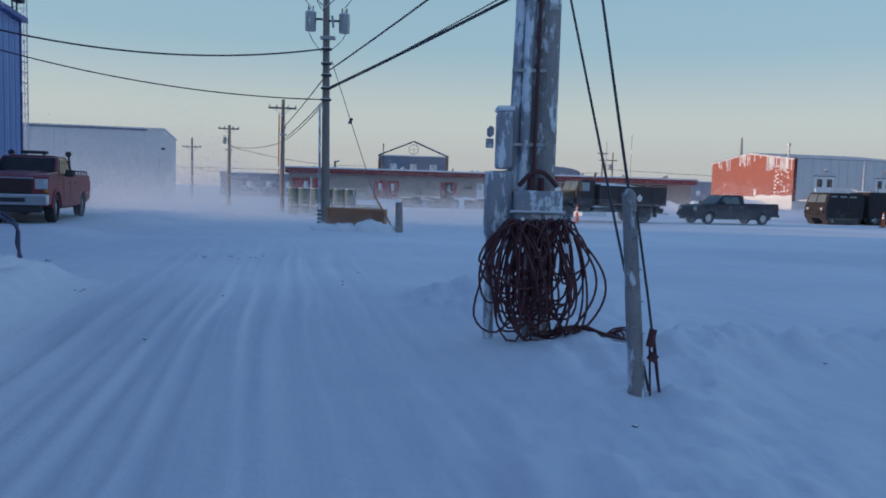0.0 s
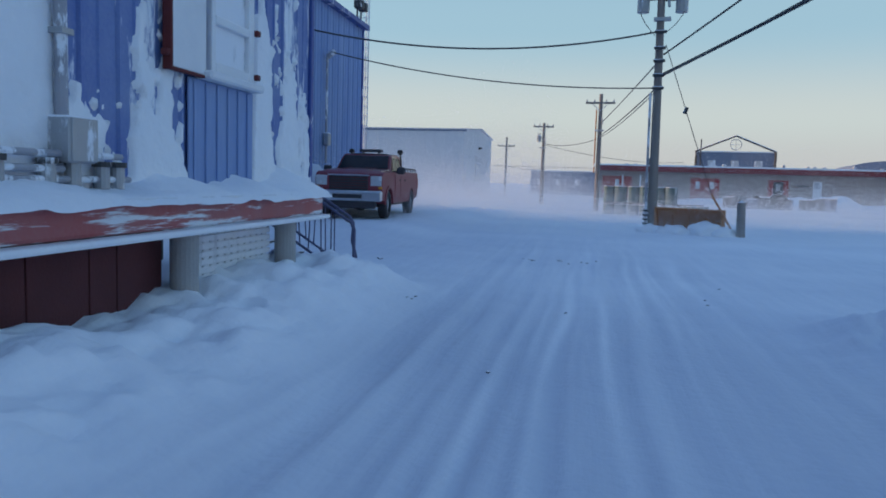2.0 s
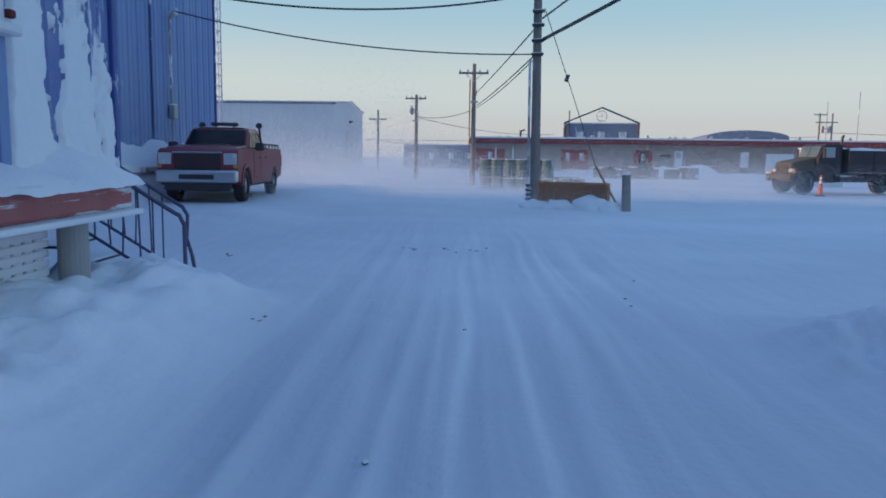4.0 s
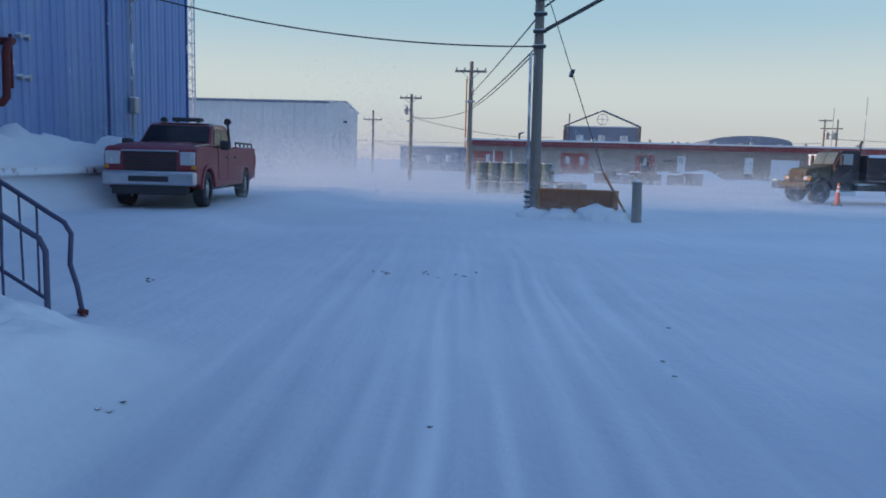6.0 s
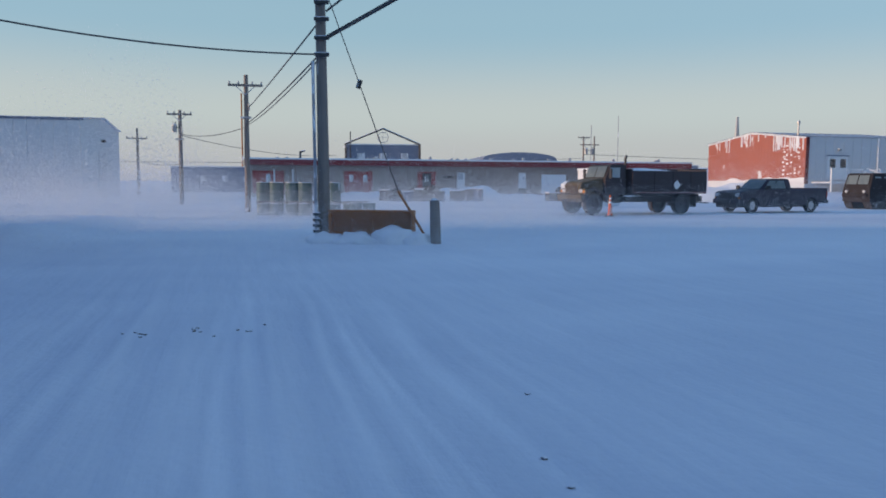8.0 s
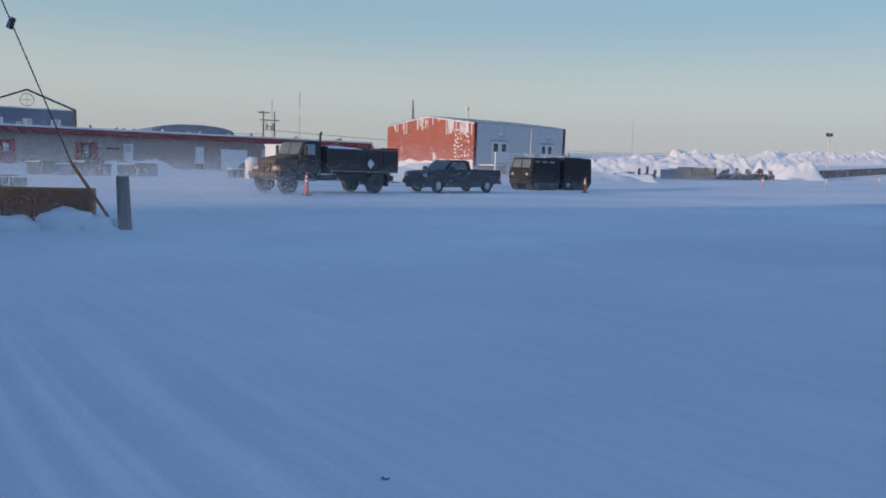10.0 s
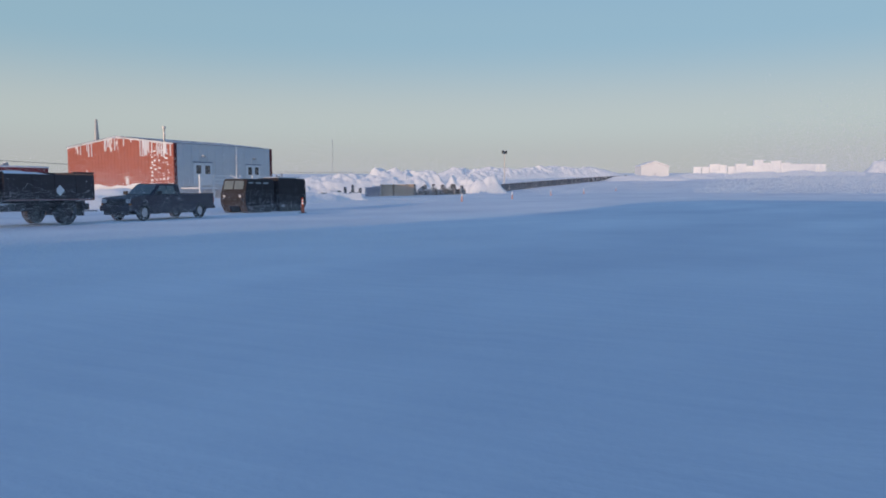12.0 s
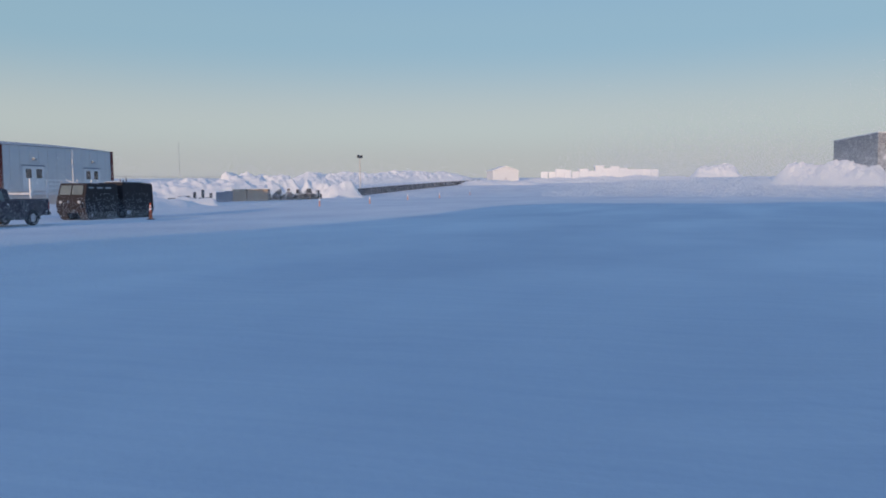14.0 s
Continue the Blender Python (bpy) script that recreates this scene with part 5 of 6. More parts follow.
def tracked_carrier(x, y, z, rz):
    t = thing("tracked_carrier", "dark olive articulated tracked carrier with two joined cabs", "tracked vehicle", x, y, z, rz)
    for x0, x1, top, nose in ((-3.15, 0.0, 2.2, 0.32), (-6.9, -3.55, 2.28, 0.10)):
        cabin = part("cabin", prism([(x1 - 0.05, 0.42), (x1 - 0.02, 1.15), (x1 - nose, top - 0.06), (x1 - nose - 0.08, top), (x0 + 0.12, top), (x0, top - 0.12), (x0, 0.42)], -0.955, 0.955, 0.06, 2, taper=(1.2, 0.08)), CARRIER, t)
        for s in (-1, 1):
            tr = part("track", prism([(x1 - 0.05, 0.55), (x1 - 0.35, 0.05), (x1 - 0.6, 0.0), (x0 + 0.5, 0.0), (x0 + 0.1, 0.3), (x0 + 0.05, 0.6), (x0 + 0.2, 0.72), (x1 - 0.2, 0.72)], min(s * 0.38, s * 0.93), max(s * 0.38, s * 0.93), 0.04), RUBBER, t, "broad rubber track")
            for i in range(5):
                xx = x0 + 0.55 + i * (x1 - x0 - 1.15) / 4
                part("road_wheel", rods(((xx, s * 0.90, 0.28), (xx, s * 0.955, 0.28)), r=0.23, seg=16), DARKMET, tr)
            n = 2 if x1 == 0.0 else 0
            wins = ((-0.95, -0.42), (-1.75, -1.15), (-2.55, -1.95)) if x1 == 0.0 else ((-5.2, -4.7),)
            for a, b in wins:
                part("side_window", boxed(a, b, min(s * 0.86, s * 0.895), max(s * 0.86, s * 0.895), 1.55, 2.0, 0.03), PANE_VEH, cabin)
            part("door_seam", boxed(x0 + 1.3, x0 + 1.33, min(s * 0.90, s * 0.93), max(s * 0.90, s * 0.93), 0.85, 2.0), BLACKPL, cabin)
    for y0, y1 in ((-0.75, -0.04), (0.04, 0.75)):
        bm = bmesh.new()
        bm.faces.new([bm.verts.new(q) for q in ((-0.12, y0, 1.5), (-0.12, y1, 1.5), (-0.285, y1 * 0.96, 2.05), (-0.285, y0 * 0.96, 2.05))])
        bmesh.ops.solidify(bm, geom=bm.faces, thickness=0.03)
        part("windscreen", bm, PANE_VEH, t, "windscreen with sky reflection painted in its pale colour", matrix=pose(0.04, 0, 0.02))
    part("coupling", boxed(-3.6, -3.1, -0.2, 0.2, 0.6, 0.95, 0.05), DARKMET, t)
    part("bellows", boxed(-3.6, -3.12, -0.6, 0.6, 1.0, 1.9, 0.05), RUBBER, t)
    for xx, h in ((-4.3, 0.32), (-4.6, 0.2), (-4.9, 0.4)):
        part("roof_fitting", rods(((xx, 0.3, 2.25), (xx, 0.3, 2.25 + h)), r=0.04), DARKMET, t)
    part("roof_rack", boxed(-6.2, -4.0, -0.6, 0.6, 2.28, 2.36, 0.03), DARKMET, t)
    part("bumper", boxed(-0.02, 0.14, -0.85, 0.85, 0.75, 0.95, 0.04), CARRIER, t)
    for s in (-1, 1):
        part("headlight", rods(((0.0, s * 0.6, 1.08), (0.06, s * 0.6, 1.08)), r=0.09, seg=14), LENS, t)


tracked_carrier(27.85, 54.5, gz(30, 55), 197)
bpy.data.objects["tracked_carrier"].scale = (1.13, 1.08, 1.06)


def cone_bm(h, r):
    bm = rod(bmesh.new(), (0, 0, 0.03), (0, 0, h), r, r * 0.28, seg=16)
    return bm


def traffic_cones():
    c = thing("traffic_cone", "slim orange traffic cone with pale bands", "traffic cone", 0, 0, 0, group="traffic cones")
    part("cone", cone_bm(1.05, 0.13), ORANGE, c)
    part("base", boxed(-0.2, 0.2, -0.2, 0.2, 0, 0.05, 0.015), BLACKPL, c)
    for z, w in ((0.62, 0.12), (0.82, 0.09)):
        part("band", rod(bmesh.new(), (0, 0, z), (0, 0, z + w), 0.13 - 0.094 * z / 1.05 + 0.004, 0.13 - 0.094 * (z + w) / 1.05 + 0.004, seg=16), WHITE, c, "pale reflective band")
    c.matrix_world = pose(8.0, 43.0, gz(8.0, 43.0))
    copy_thing(c, pose(30.5, 50.4, gz(30.5, 50.4), 0, 0, 20))
    m = thing("marker_post", "slim faded red marker post with a pale top in the snow", "marker post", 58.5, 57.9, gz(58.5, 57.9), group="row of marker posts")
    part("post", cone_bm(1.0, 0.11), FADED, m)
    part("top", rod(bmesh.new(), (0, 0, 0.62), (0, 0, 0.98), 0.075, 0.045, seg=14), WHITE, m, "pale top")
    for x, y in ((74.0, 61.8), (96.4, 69.3), (110.3, 71.0), (137.1, 77.8)):
        copy_thing(m, pose(x, y, gz(x, y)))


traffic_cones()


# ---------- long low building ----------
LB, LRZ = (-16.8, 86.2), 8.0


def long_building():
    z0 = 0.0
    b = thing("long_building", "long low tan building with a dark red fascia and red doors", "building", LB[0], LB[1], 0, LRZ)
    L, D, H = 49.5, 11.0, 3.15
    part("wall", boxed(0, L, 0.05, D, -0.5, H), TAN, b)
    for k in range(33):
        x = k * 1.5
        part("panel", boxed(x + 0.01, x + 1.49, 0.0, 0.05, -0.3, H, 0.008), TAN, b)
    part("roof", boxed(-0.5, L + 0.5, -0.6, D + 0.5, H + 0.55, H + 0.72, 0.03), DRIFT, b, "thin snow on the flat roof")
    part("fascia", boxed(-0.45, L + 0.45, -0.55, -0.40, H - 0.02, H + 0.56, 0.01), FASCIA, b, "dark red fascia")
    part("fascia_end", boxed(-0.45, -0.35, -0.40, D, H - 0.02, H + 0.55), FASCIA, b)
    part("soffit", boxed(-0.4, L + 0.4, -0.40, 0.05, H - 0.02, H + 0.03), TAN, b)
    def door(x, w, double=False, dark=False):
        d = part("door", boxed(x, x + w, -0.07, 0.02, 0.15, 2.55, 0.01), DOOR_RED, b, "red door")
        part("leaf", boxed(x + w * 0.25, x + w * 0.75, -0.10, -0.06, 0.2, 2.4, 0.01) if dark else boxed(x + w / 2 - 0.02, x + w / 2 + 0.02, -0.085, -0.06, 0.2, 2.5), GLASS if dark else RED_DARK, d)
        for q in ((0.25, 0.75) if double else (0.5,)):
            part("pane", boxed(x + w * q - 0.22, x + w * q + 0.22, -0.10, -0.07, 1.4, 2.2, 0.01), PANE, d)
    door(0.3, 3.2)
    door(9.7, 3.0, True)
    door(17.6, 2.0, dark=True)
    for x in (22.0, 29.0, 36.3, 40.2):
        w = part("window", boxed(x, x + 0.85, -0.06, 0.02, 0.95, 2.5, 0.01), WHITE, b, "small white window")
        part("frame", boxed(x - 0.07, x + 0.92, -0.08, -0.05, 0.80, 0.95, 0.01), WHITE, w)
        part("pane", boxed(x + 0.08, x + 0.77, -0.075, -0.058, 1.75, 2.4), PANE, w)
        part("lower_panel", boxed(x, x + 0.85, -0.05, 0.0, 0.1, 0.8), GLASS, w)
    part("board", boxed(31.7, 34.6, -0.06, 0.0, 0.2, 2.35, 0.01), LATTICE, b, "pale boarded-up opening")
    part("sign_bar", boxed(20.4, 21.5, -0.07, 0.0, 1.9, 2.1, 0.01), BLACKPL, b)
    rng = random.Random(2)
    for i in range(16):
        x = rng.uniform(1, L - 1)
        h = rng.uniform(0.15, 0.4)
        part("roof_vent", boxed(x, x + 0.3, 1.0, 1.3, H + 0.7, H + 0.7 + h, 0.03), GREYMET, b)
    mast = part("roof_mast", rods(((5.2, 0.5, 0.2), (5.2, 0.5, 4.6)), r=0.11), DARKMET, b, "dark service mast")
    part("head", rods(((5.2, 0.5, 4.5), (5.7, 0.4, 4.7)), r=0.1), DARKMET, mast)
    for x in (2.5, 4.4):
        part("drain_pipe", rods(((x, -0.2, 0.2), (x, -0.2, 2.7)), r=0.09), WHITE, b)
    s = part("roof_light", boxed(13, 13.4, 1, 1.4, H + 0.7, H + 1.0, 0.04), GREYMET, b)


long_building()


def gable_sign_building():
    b = thing("gabled_building", "blue-grey building with an open steel gable frame and a round emblem", "building", -3.2, 112.0, 0, 4)
    part("wall", boxed(-5.1, 5.1, 0, 10, 0, 6.5), BLUEGREY, b)
    part("roof", boxed(-5.2, 5.2, -0.1, 10.1, 6.5, 6.66, 0.03), DRIFT, b)
    for s in (-1, 1):
        part("rafter", rods(((s * 5.2, -0.2, 6.6), (0, -0.2, 8.75)), r=0.13, seg=6), DARKMET, b)
        part("post", rods(((s * 5.1, -0.2, 0), (s * 5.1, -0.2, 6.7)), r=0.16, seg=6), DARKMET, b)
    bm = bmesh.new()
    for i in range(24):
        a, c = 2 * math.pi * i / 24, 2 * math.pi * (i + 1) / 24
        rod(bm, (0.72 * math.cos(a), -0.25, 7.55 + 0.72 * math.sin(a)), (0.72 * math.cos(c), -0.25, 7.55 + 0.72 * math.sin(c)), 0.05, seg=6)
    part("emblem_ring", bm, GREYMET, b)
    part("emblem_spoke", rods(((-0.7, -0.25, 7.55), (0.7, -0.25, 7.55)), ((0, -0.25, 6.8), (0, -0.25, 8.3)), r=0.03), GREYMET, b)
    part("flagpole", rods(((-4.5, -1.5, 0), (-4.5, -1.5, 8.2)), r=0.08), DARKMET, b)
    for x in (-3, 0, 3):
        w = part("window", boxed(x - 0.5, x + 0.5, -0.06, 0.0, 4.4, 5.4, 0.02), PANE, b)
        part("frame", boxed(x - 0.58, x + 0.58, -0.05, 0.01, 4.3, 4.4), WHITE, w)


gable_sign_building()


def far_block(name, label, x, y, rz, w, d, h, material, category="building", curved=False):
    b = thing(name, label, category, x, y, gz(x, y) - 0.3, rz)
    part("wall", boxed(-w / 2, w / 2, 0, d, 0, h), material, b)
    if curved:
        pr = [(w / 2 * math.cos(math.pi * i / 12), h + 0.22 * w * math.sin(math.pi * i / 12) * 0.4) for i in range(13)]
        part("roof", prism(pr, 0, d), BLUEGREY, b)
    else:
        part("roof", boxed(-w / 2 - 0.2, w / 2 + 0.2, -0.2, d + 0.2, h, h + 0.15), DRIFT, b)
    k = int(w // 3)
    for i in range(k):
        xx = -w / 2 + (i + 0.5) * w / k
        win = part("window", boxed(xx - 0.4, xx + 0.4, -0.05, 0.0, h * 0.5, h * 0.5 + 0.8), PANE, b)
        part("frame", boxed(xx - 0.48, xx + 0.48, -0.06, 0.0, h * 0.5 - 0.1, h * 0.5), WHITE, win)
    return b


far_block("low_blue_building", "distant low dark blue building in drifting snow", -27.5, 118, 4, 12, 8, 3.9, BLUEGREY)
far_block("hangar", "distant grey hangar with a shallow curved roof", 20.5, 137, 2, 13, 20, 6.0, BLUEGREY, curved=True)
far_block("far_shed", "distant low grey shed behind the long building", 46.0, 150, 0, 24, 10, 5.2, BLUEGREY)
far_block("warehouse", "large pale grey warehouse dim in blowing snow", 211, -15, -72, 34, 30, 12.6, DULL)


def white_shed():
    c = (-28.0, 72.2)
    b = thing("white_shed", "large white metal-sided shed veiled by blowing snow", "shed", c[0], c[1], 0, 9.5)
    W, L, E, R = 17.5, 46.0, 6.55, 7.25
    bm = bmesh.new()
    prof = [(0, -0.5), (W, -0.5), (W, E), (W / 2, R), (0, E)]
    a, d = [bm.verts.new((0, y, z)) for y, z in prof], [bm.verts.new((-L, y, z)) for y, z in prof]
    bm.faces.new(a)
    bm.faces.new(d[::-1])
    for i in range(5):
        j = (i + 1) % 5
        bm.faces.new((a[i], d[i], d[j], a[j]))
    part("wall", bm, SHED, b)
    for k in range(46):
        part("panel", boxed(-k - 0.99, -k - 0.01, -0.05, 0.0, -0.3, E - 0.02, 0.02), SHED, b)
    for k in range(17):
        y = k * 1.03
        part("panel", boxed(0.0, 0.04, y + 0.01, y + 1.02, -0.3, E, 0.015), SHED, b)
    for y0, z0, y1, z1 in ((-0.2, E, W / 2, R + 0.08), (W / 2, R + 0.08, W + 0.2, E)):
        bm = bmesh.new()
        v = [bm.verts.new(q) for q in ((0.3, y0, z0), (-L, y0, z0), (-L, y1, z1), (0.3, y1, z1))]
        bm.faces.new(v)
        bmesh.ops.solidify(bm, geom=bm.faces, thickness=0.12)
        part("roof", bm, DRIFT, b)
    part("eave_trim", boxed(-L, 0.3, -0.14, -0.06, E - 0.15, E + 0.06, 0.02), BLUEGREY, b)
    d = part("door", boxed(0.05, 0.12, 6.8, 10.2, -0.3, 4.2, 0.02), PALE, b, "grey roller door")
    for k in range(10):
        part("slat", boxed(0.12, 0.14, 6.9, 10.1, 0.02 + 0.41 * k, 0.38 + 0.41 * k, 0.006), PALE, d)
    part("lamp", boxed(0.05, 0.4, 8.3, 8.7, 5.0, 5.3, 0.05), DARKMET, b)


white_shed()


# ---------- raised red building with the pale front and deck ----------
def red_building():
    x, y = 35.6, 73.8
    z0 = 1.75
    b = thing("red_building", "raised building with a sunlit red metal gable and pale grey front", "building", x, y, 0, 8)
    Wd, L, E, R = 12.7, 15.9, 5.72, 6.6
    bm = bmesh.new()
    prof = [(0, z0), (L, z0), (L, E), (L / 2, R), (0, E)]
    a, d = [bm.verts.new((0, q, z)) for q, z in prof], [bm.verts.new((Wd, q, z)) for q, z in prof]
    bm.faces.new(a)
    bm.faces.new(d[::-1])
    for i in range(5):
        j = (i + 1) % 5
        bm.faces.new((a[i], d[i], d[j], a[j]))
    part("wall", bm, PALE, b)
    k = 0
    while k < 32:
        q0, q1 = k * L / 32, (k + 1) * L / 32
        def top(q):
            return E + (R - E) * (1 - abs(q - L / 2) / (L / 2))
        bm = bmesh.new()
        vs = [bm.verts.new(p) for p in ((-0.06, q0 + 0.01, z0), (-0.06, q1 - 0.01, z0), (-0.06, q1 - 0.01, top(q1) - 0.12), (-0.06, q0 + 0.01, top(q0) - 0.12))]
        f = bm.faces.new(vs)
        r = bmesh.ops.extrude_face_region(bm, geom=[f])
        for g in r["geom"]:
            if isinstance(g, bmesh.types.BMVert):
                g.co.x = 0.0
        part("panel", bm, BRICKRED, b)
        k += 1
    for q0, z1, q1, z2 in ((-0.15, E, L / 2, R), (L / 2, R, L + 0.15, E)):
        bm = bmesh.new()
        v = [bm.verts.new(p) for p in ((-0.2, q0, z1 + 0.05), (Wd + 0.15, q0, z1 + 0.05), (Wd + 0.15, q1, z2 + 0.05), (-0.2, q1, z2 + 0.05))]
        bm.faces.new(v)
        bmesh.ops.solidify(bm, geom=bm.faces, thickness=0.34)
        part("roof", bm, DRIFT, b, "snow-covered roof")
    rng = random.Random(6)
    bm = bmesh.new()
    for i in range(106):
        q, w = i * 0.15, 0.15
        d = 0.12 + 0.18 * abs(noise.noise(Vector((q * 0.6, 3, 0)))) + (rng.uniform(0.2, 1.5) if rng.random() < (0.42 if q < 5 else 0.22) else 0)
        box(bm, -0.13, -0.05, q, q + w * rng.uniform(0.5, 1.0), top(q) - d, top(q) + 0.02)
    tagged(part("ice_crust", bm, DRIFT, b, "ragged runs of ice below the roof edge"), kind="stuff")
    bm = bmesh.new()
    for i in range(5):
        for j in range(9):
            if rng.random() < 0.75:
                q, z = 0.7 + 0.55 * i + rng.uniform(-0.1, 0.1), 2.3 + 0.34 * j + rng.uniform(-0.08, 0.08)
                box(bm, -0.10, -0.05, q, q + rng.uniform(0.15, 0.35), z, z + rng.uniform(0.06, 0.2))
    tagged(part("ice_crust", bm, DRIFT, b, "patchy ice crust on the red siding"), kind="stuff")
    bm = bmesh.new()
    for i in range(60):
        q = i * 0.2
        box(bm, -0.16, -0.05, q, q + 0.2, z0 - 0.1, z0 + 0.30 + 0.35 * noise.noise(Vector((q * 0.5, 9, 0))) - 0.02 * q)
    tagged(part("snow_foot", bm, DRIFT, b, "snow packed along the foot of the gable"), kind="stuff")
    for k in range(13):
        part("panel", boxed(k * 0.976 + 0.01, k * 0.976 + 0.966, -0.05, 0.0, z0, E, 0.01), PALE, b)
    part("corner_trim", boxed(-0.1, 0.25, -0.10, 0.0, z0 - 0.3, E, 0.02), RED_DARK, b, "dark red corner board")
    part("corner_trim", boxed(Wd - 0.3, Wd + 0.05, -0.10, 0.0, z0 - 0.3, E, 0.02), RED_DARK, b)
    part("skirting", boxed(-0.05, Wd, 0.05, L, 0.3, z0, 0.02), WHITE, b, "snow-plastered skirting")
    part("down_pipe", rods(((7.6, -0.1, 1.2), (7.6, -0.1, E)), r=0.07), WHITE, b)
    def door(x0, w, h):
        d = part("door", boxed(x0, x0 + w, -0.09, -0.04, z0 + 0.1, z0 + 0.1 + h, 0.02), WHITE, b, "pale double door")
        n = 2 if w > 1.6 else 1
        for i in range(n):
            part("pane", boxed(x0 + (i + 0.25) * w / n, x0 + (i + 0.78) * w / n, -0.10, -0.088, z0 + 1.2, z0 + 2.0), GLASS, d)
        part("frame", boxed(x0 - 0.1, x0 + w + 0.1, -0.12, -0.04, z0 + 0.1 + h, z0 + 0.2 + h), BLUEGREY, d)
    door(2.2, 2.2, 2.15)
    door(9.0, 1.9, 2.1)
    for xx in (3.2, 9.9):
        part("wall_lamp", boxed(xx, xx + 0.35, -0.3, -0.05, z0 + 2.75, z0 + 3.0, 0.05), GREYMET, b)
    part("flue", rods(((0.6, 2.0, 5.6), (0.6, 2.0, 7.1)), r=0.09), GREYMET, b)
    part("flue_cap", rods(((0.6, 2.0, 7.1), (0.6, 2.0, 7.35)), r=0.16), GREYMET, b)
    d = thing("entrance_deck", "white-railed timber deck with steps at two doors", "deck", x, y, 0, 8)
    part("floor", boxed(0.6, 14.2, -2.6, -0.12, z0 - 0.25, z0 - 0.1, 0.02), WHITE, d)
    for i in range(9):
        xx = 0.7 + i * 1.67
        part("support", rods(((xx, -2.5, -0.3), (xx, -2.5, z0 - 0.2)), r=0.09), WHITE, d)
        part("rail_post", boxed(xx - 0.09, xx + 0.09, -2.62, -2.46, z0 - 0.1, z0 + 1.05), WHITE, d)
    for z in (0.35, 0.7, 1.05):
        part("rail", boxed(0.6, 4.4, -2.62, -2.50, z0 + z - 0.12, z0 + z), WHITE, d)
        part("rail", boxed(8.0, 14.2, -2.62, -2.50, z0 + z - 0.12, z0 + z), WHITE, d)
        part("stair_rail", rods(((4.4, -2.5, z0 + z), (8.2, -4.6, z0 + z - 1.6)), r=0.08), WHITE, d)
    for i in range(8):
        part("stair_tread", boxed(4.6 + 0.4 * i, 5.1 + 0.4 * i, -4.2, -2.7, z0 - 0.28 - 0.18 * i, z0 - 0.22 - 0.18 * i), WHITE, d)
    ch = thing("antenna_tower", "dim grey tapering antenna tower behind the red building", "antenna", 37.7, 92.0, 0, 0)
    part("mast", rod(bmesh.new(), (0, 0, 0), (0, 0, 9.1), 0.75, 0.12, seg=8), GREYMET, ch)


red_building()


# ---------- drums, crates, timber and machinery in the yard ----------
def drum_stack():
    first = thing("drum", "dark green steel drum rimed with snow", "drum", 0, 0, 0, group="stacked drums")
    bm = rod(bmesh.new(), (0, 0, 0.02), (0, 0, 0.86), 0.29, seg=18)
    part("shell", bm, GREEN, first)
    for z in (0.0, 0.29, 0.57, 0.84):
        part("hoop", rods(((0, 0, z), (0, 0, z + 0.035)), r=0.305, seg=18), GREEN, first)
    part("lid", rods(((0, 0, 0.875), (0, 0, 0.90)), r=0.27, seg=18), DRIFT, first, "snow on the drum lid")
    n = 0
    for lvl in range(2):
        for k in range(7):
            for row in range(2):
                if lvl == 1 and k == 6:
                    continue
                x, y = -8.6 + 0.63 * k + 0.12 * (k // 2), 44.0 - 0.12 * k + 0.64 * row
                m = pose(x, y, gz(-7, 43.5) - 0.32 + 1.0 * lvl, 0, 0, 40 * k)
                if n == 0:
                    first.matrix_world = m
                else:
                    copy_thing(first, m)
                n += 1
    for k in range(4):
        p = thing("pallet", "snow-dusted timber pallet between drum layers", "pallet", -8.25 + 1.35 * k, 44.05 - 0.25 * k, gz(-7, 43.5) + 0.585, -6, group="pallets")
        for i in range(5):
            part("board", boxed(-0.6, 0.6, -0.35 + 0.27 * i, -0.15 + 0.27 * i, 0.06, 0.09), WOOD, p)
        for i in range(3):
            part("bearer", boxed(-0.6 + 0.52 * i, -0.5 + 0.52 * i, -0.35, 0.95, 0.0, 0.06), WOOD, p)
    for k in range(2):
        copy_thing(first, pose(-4.15 + 0.62 * k, 42.6, gz(-4, 42.6) - 0.25, 0, 0, 10))


drum_stack()


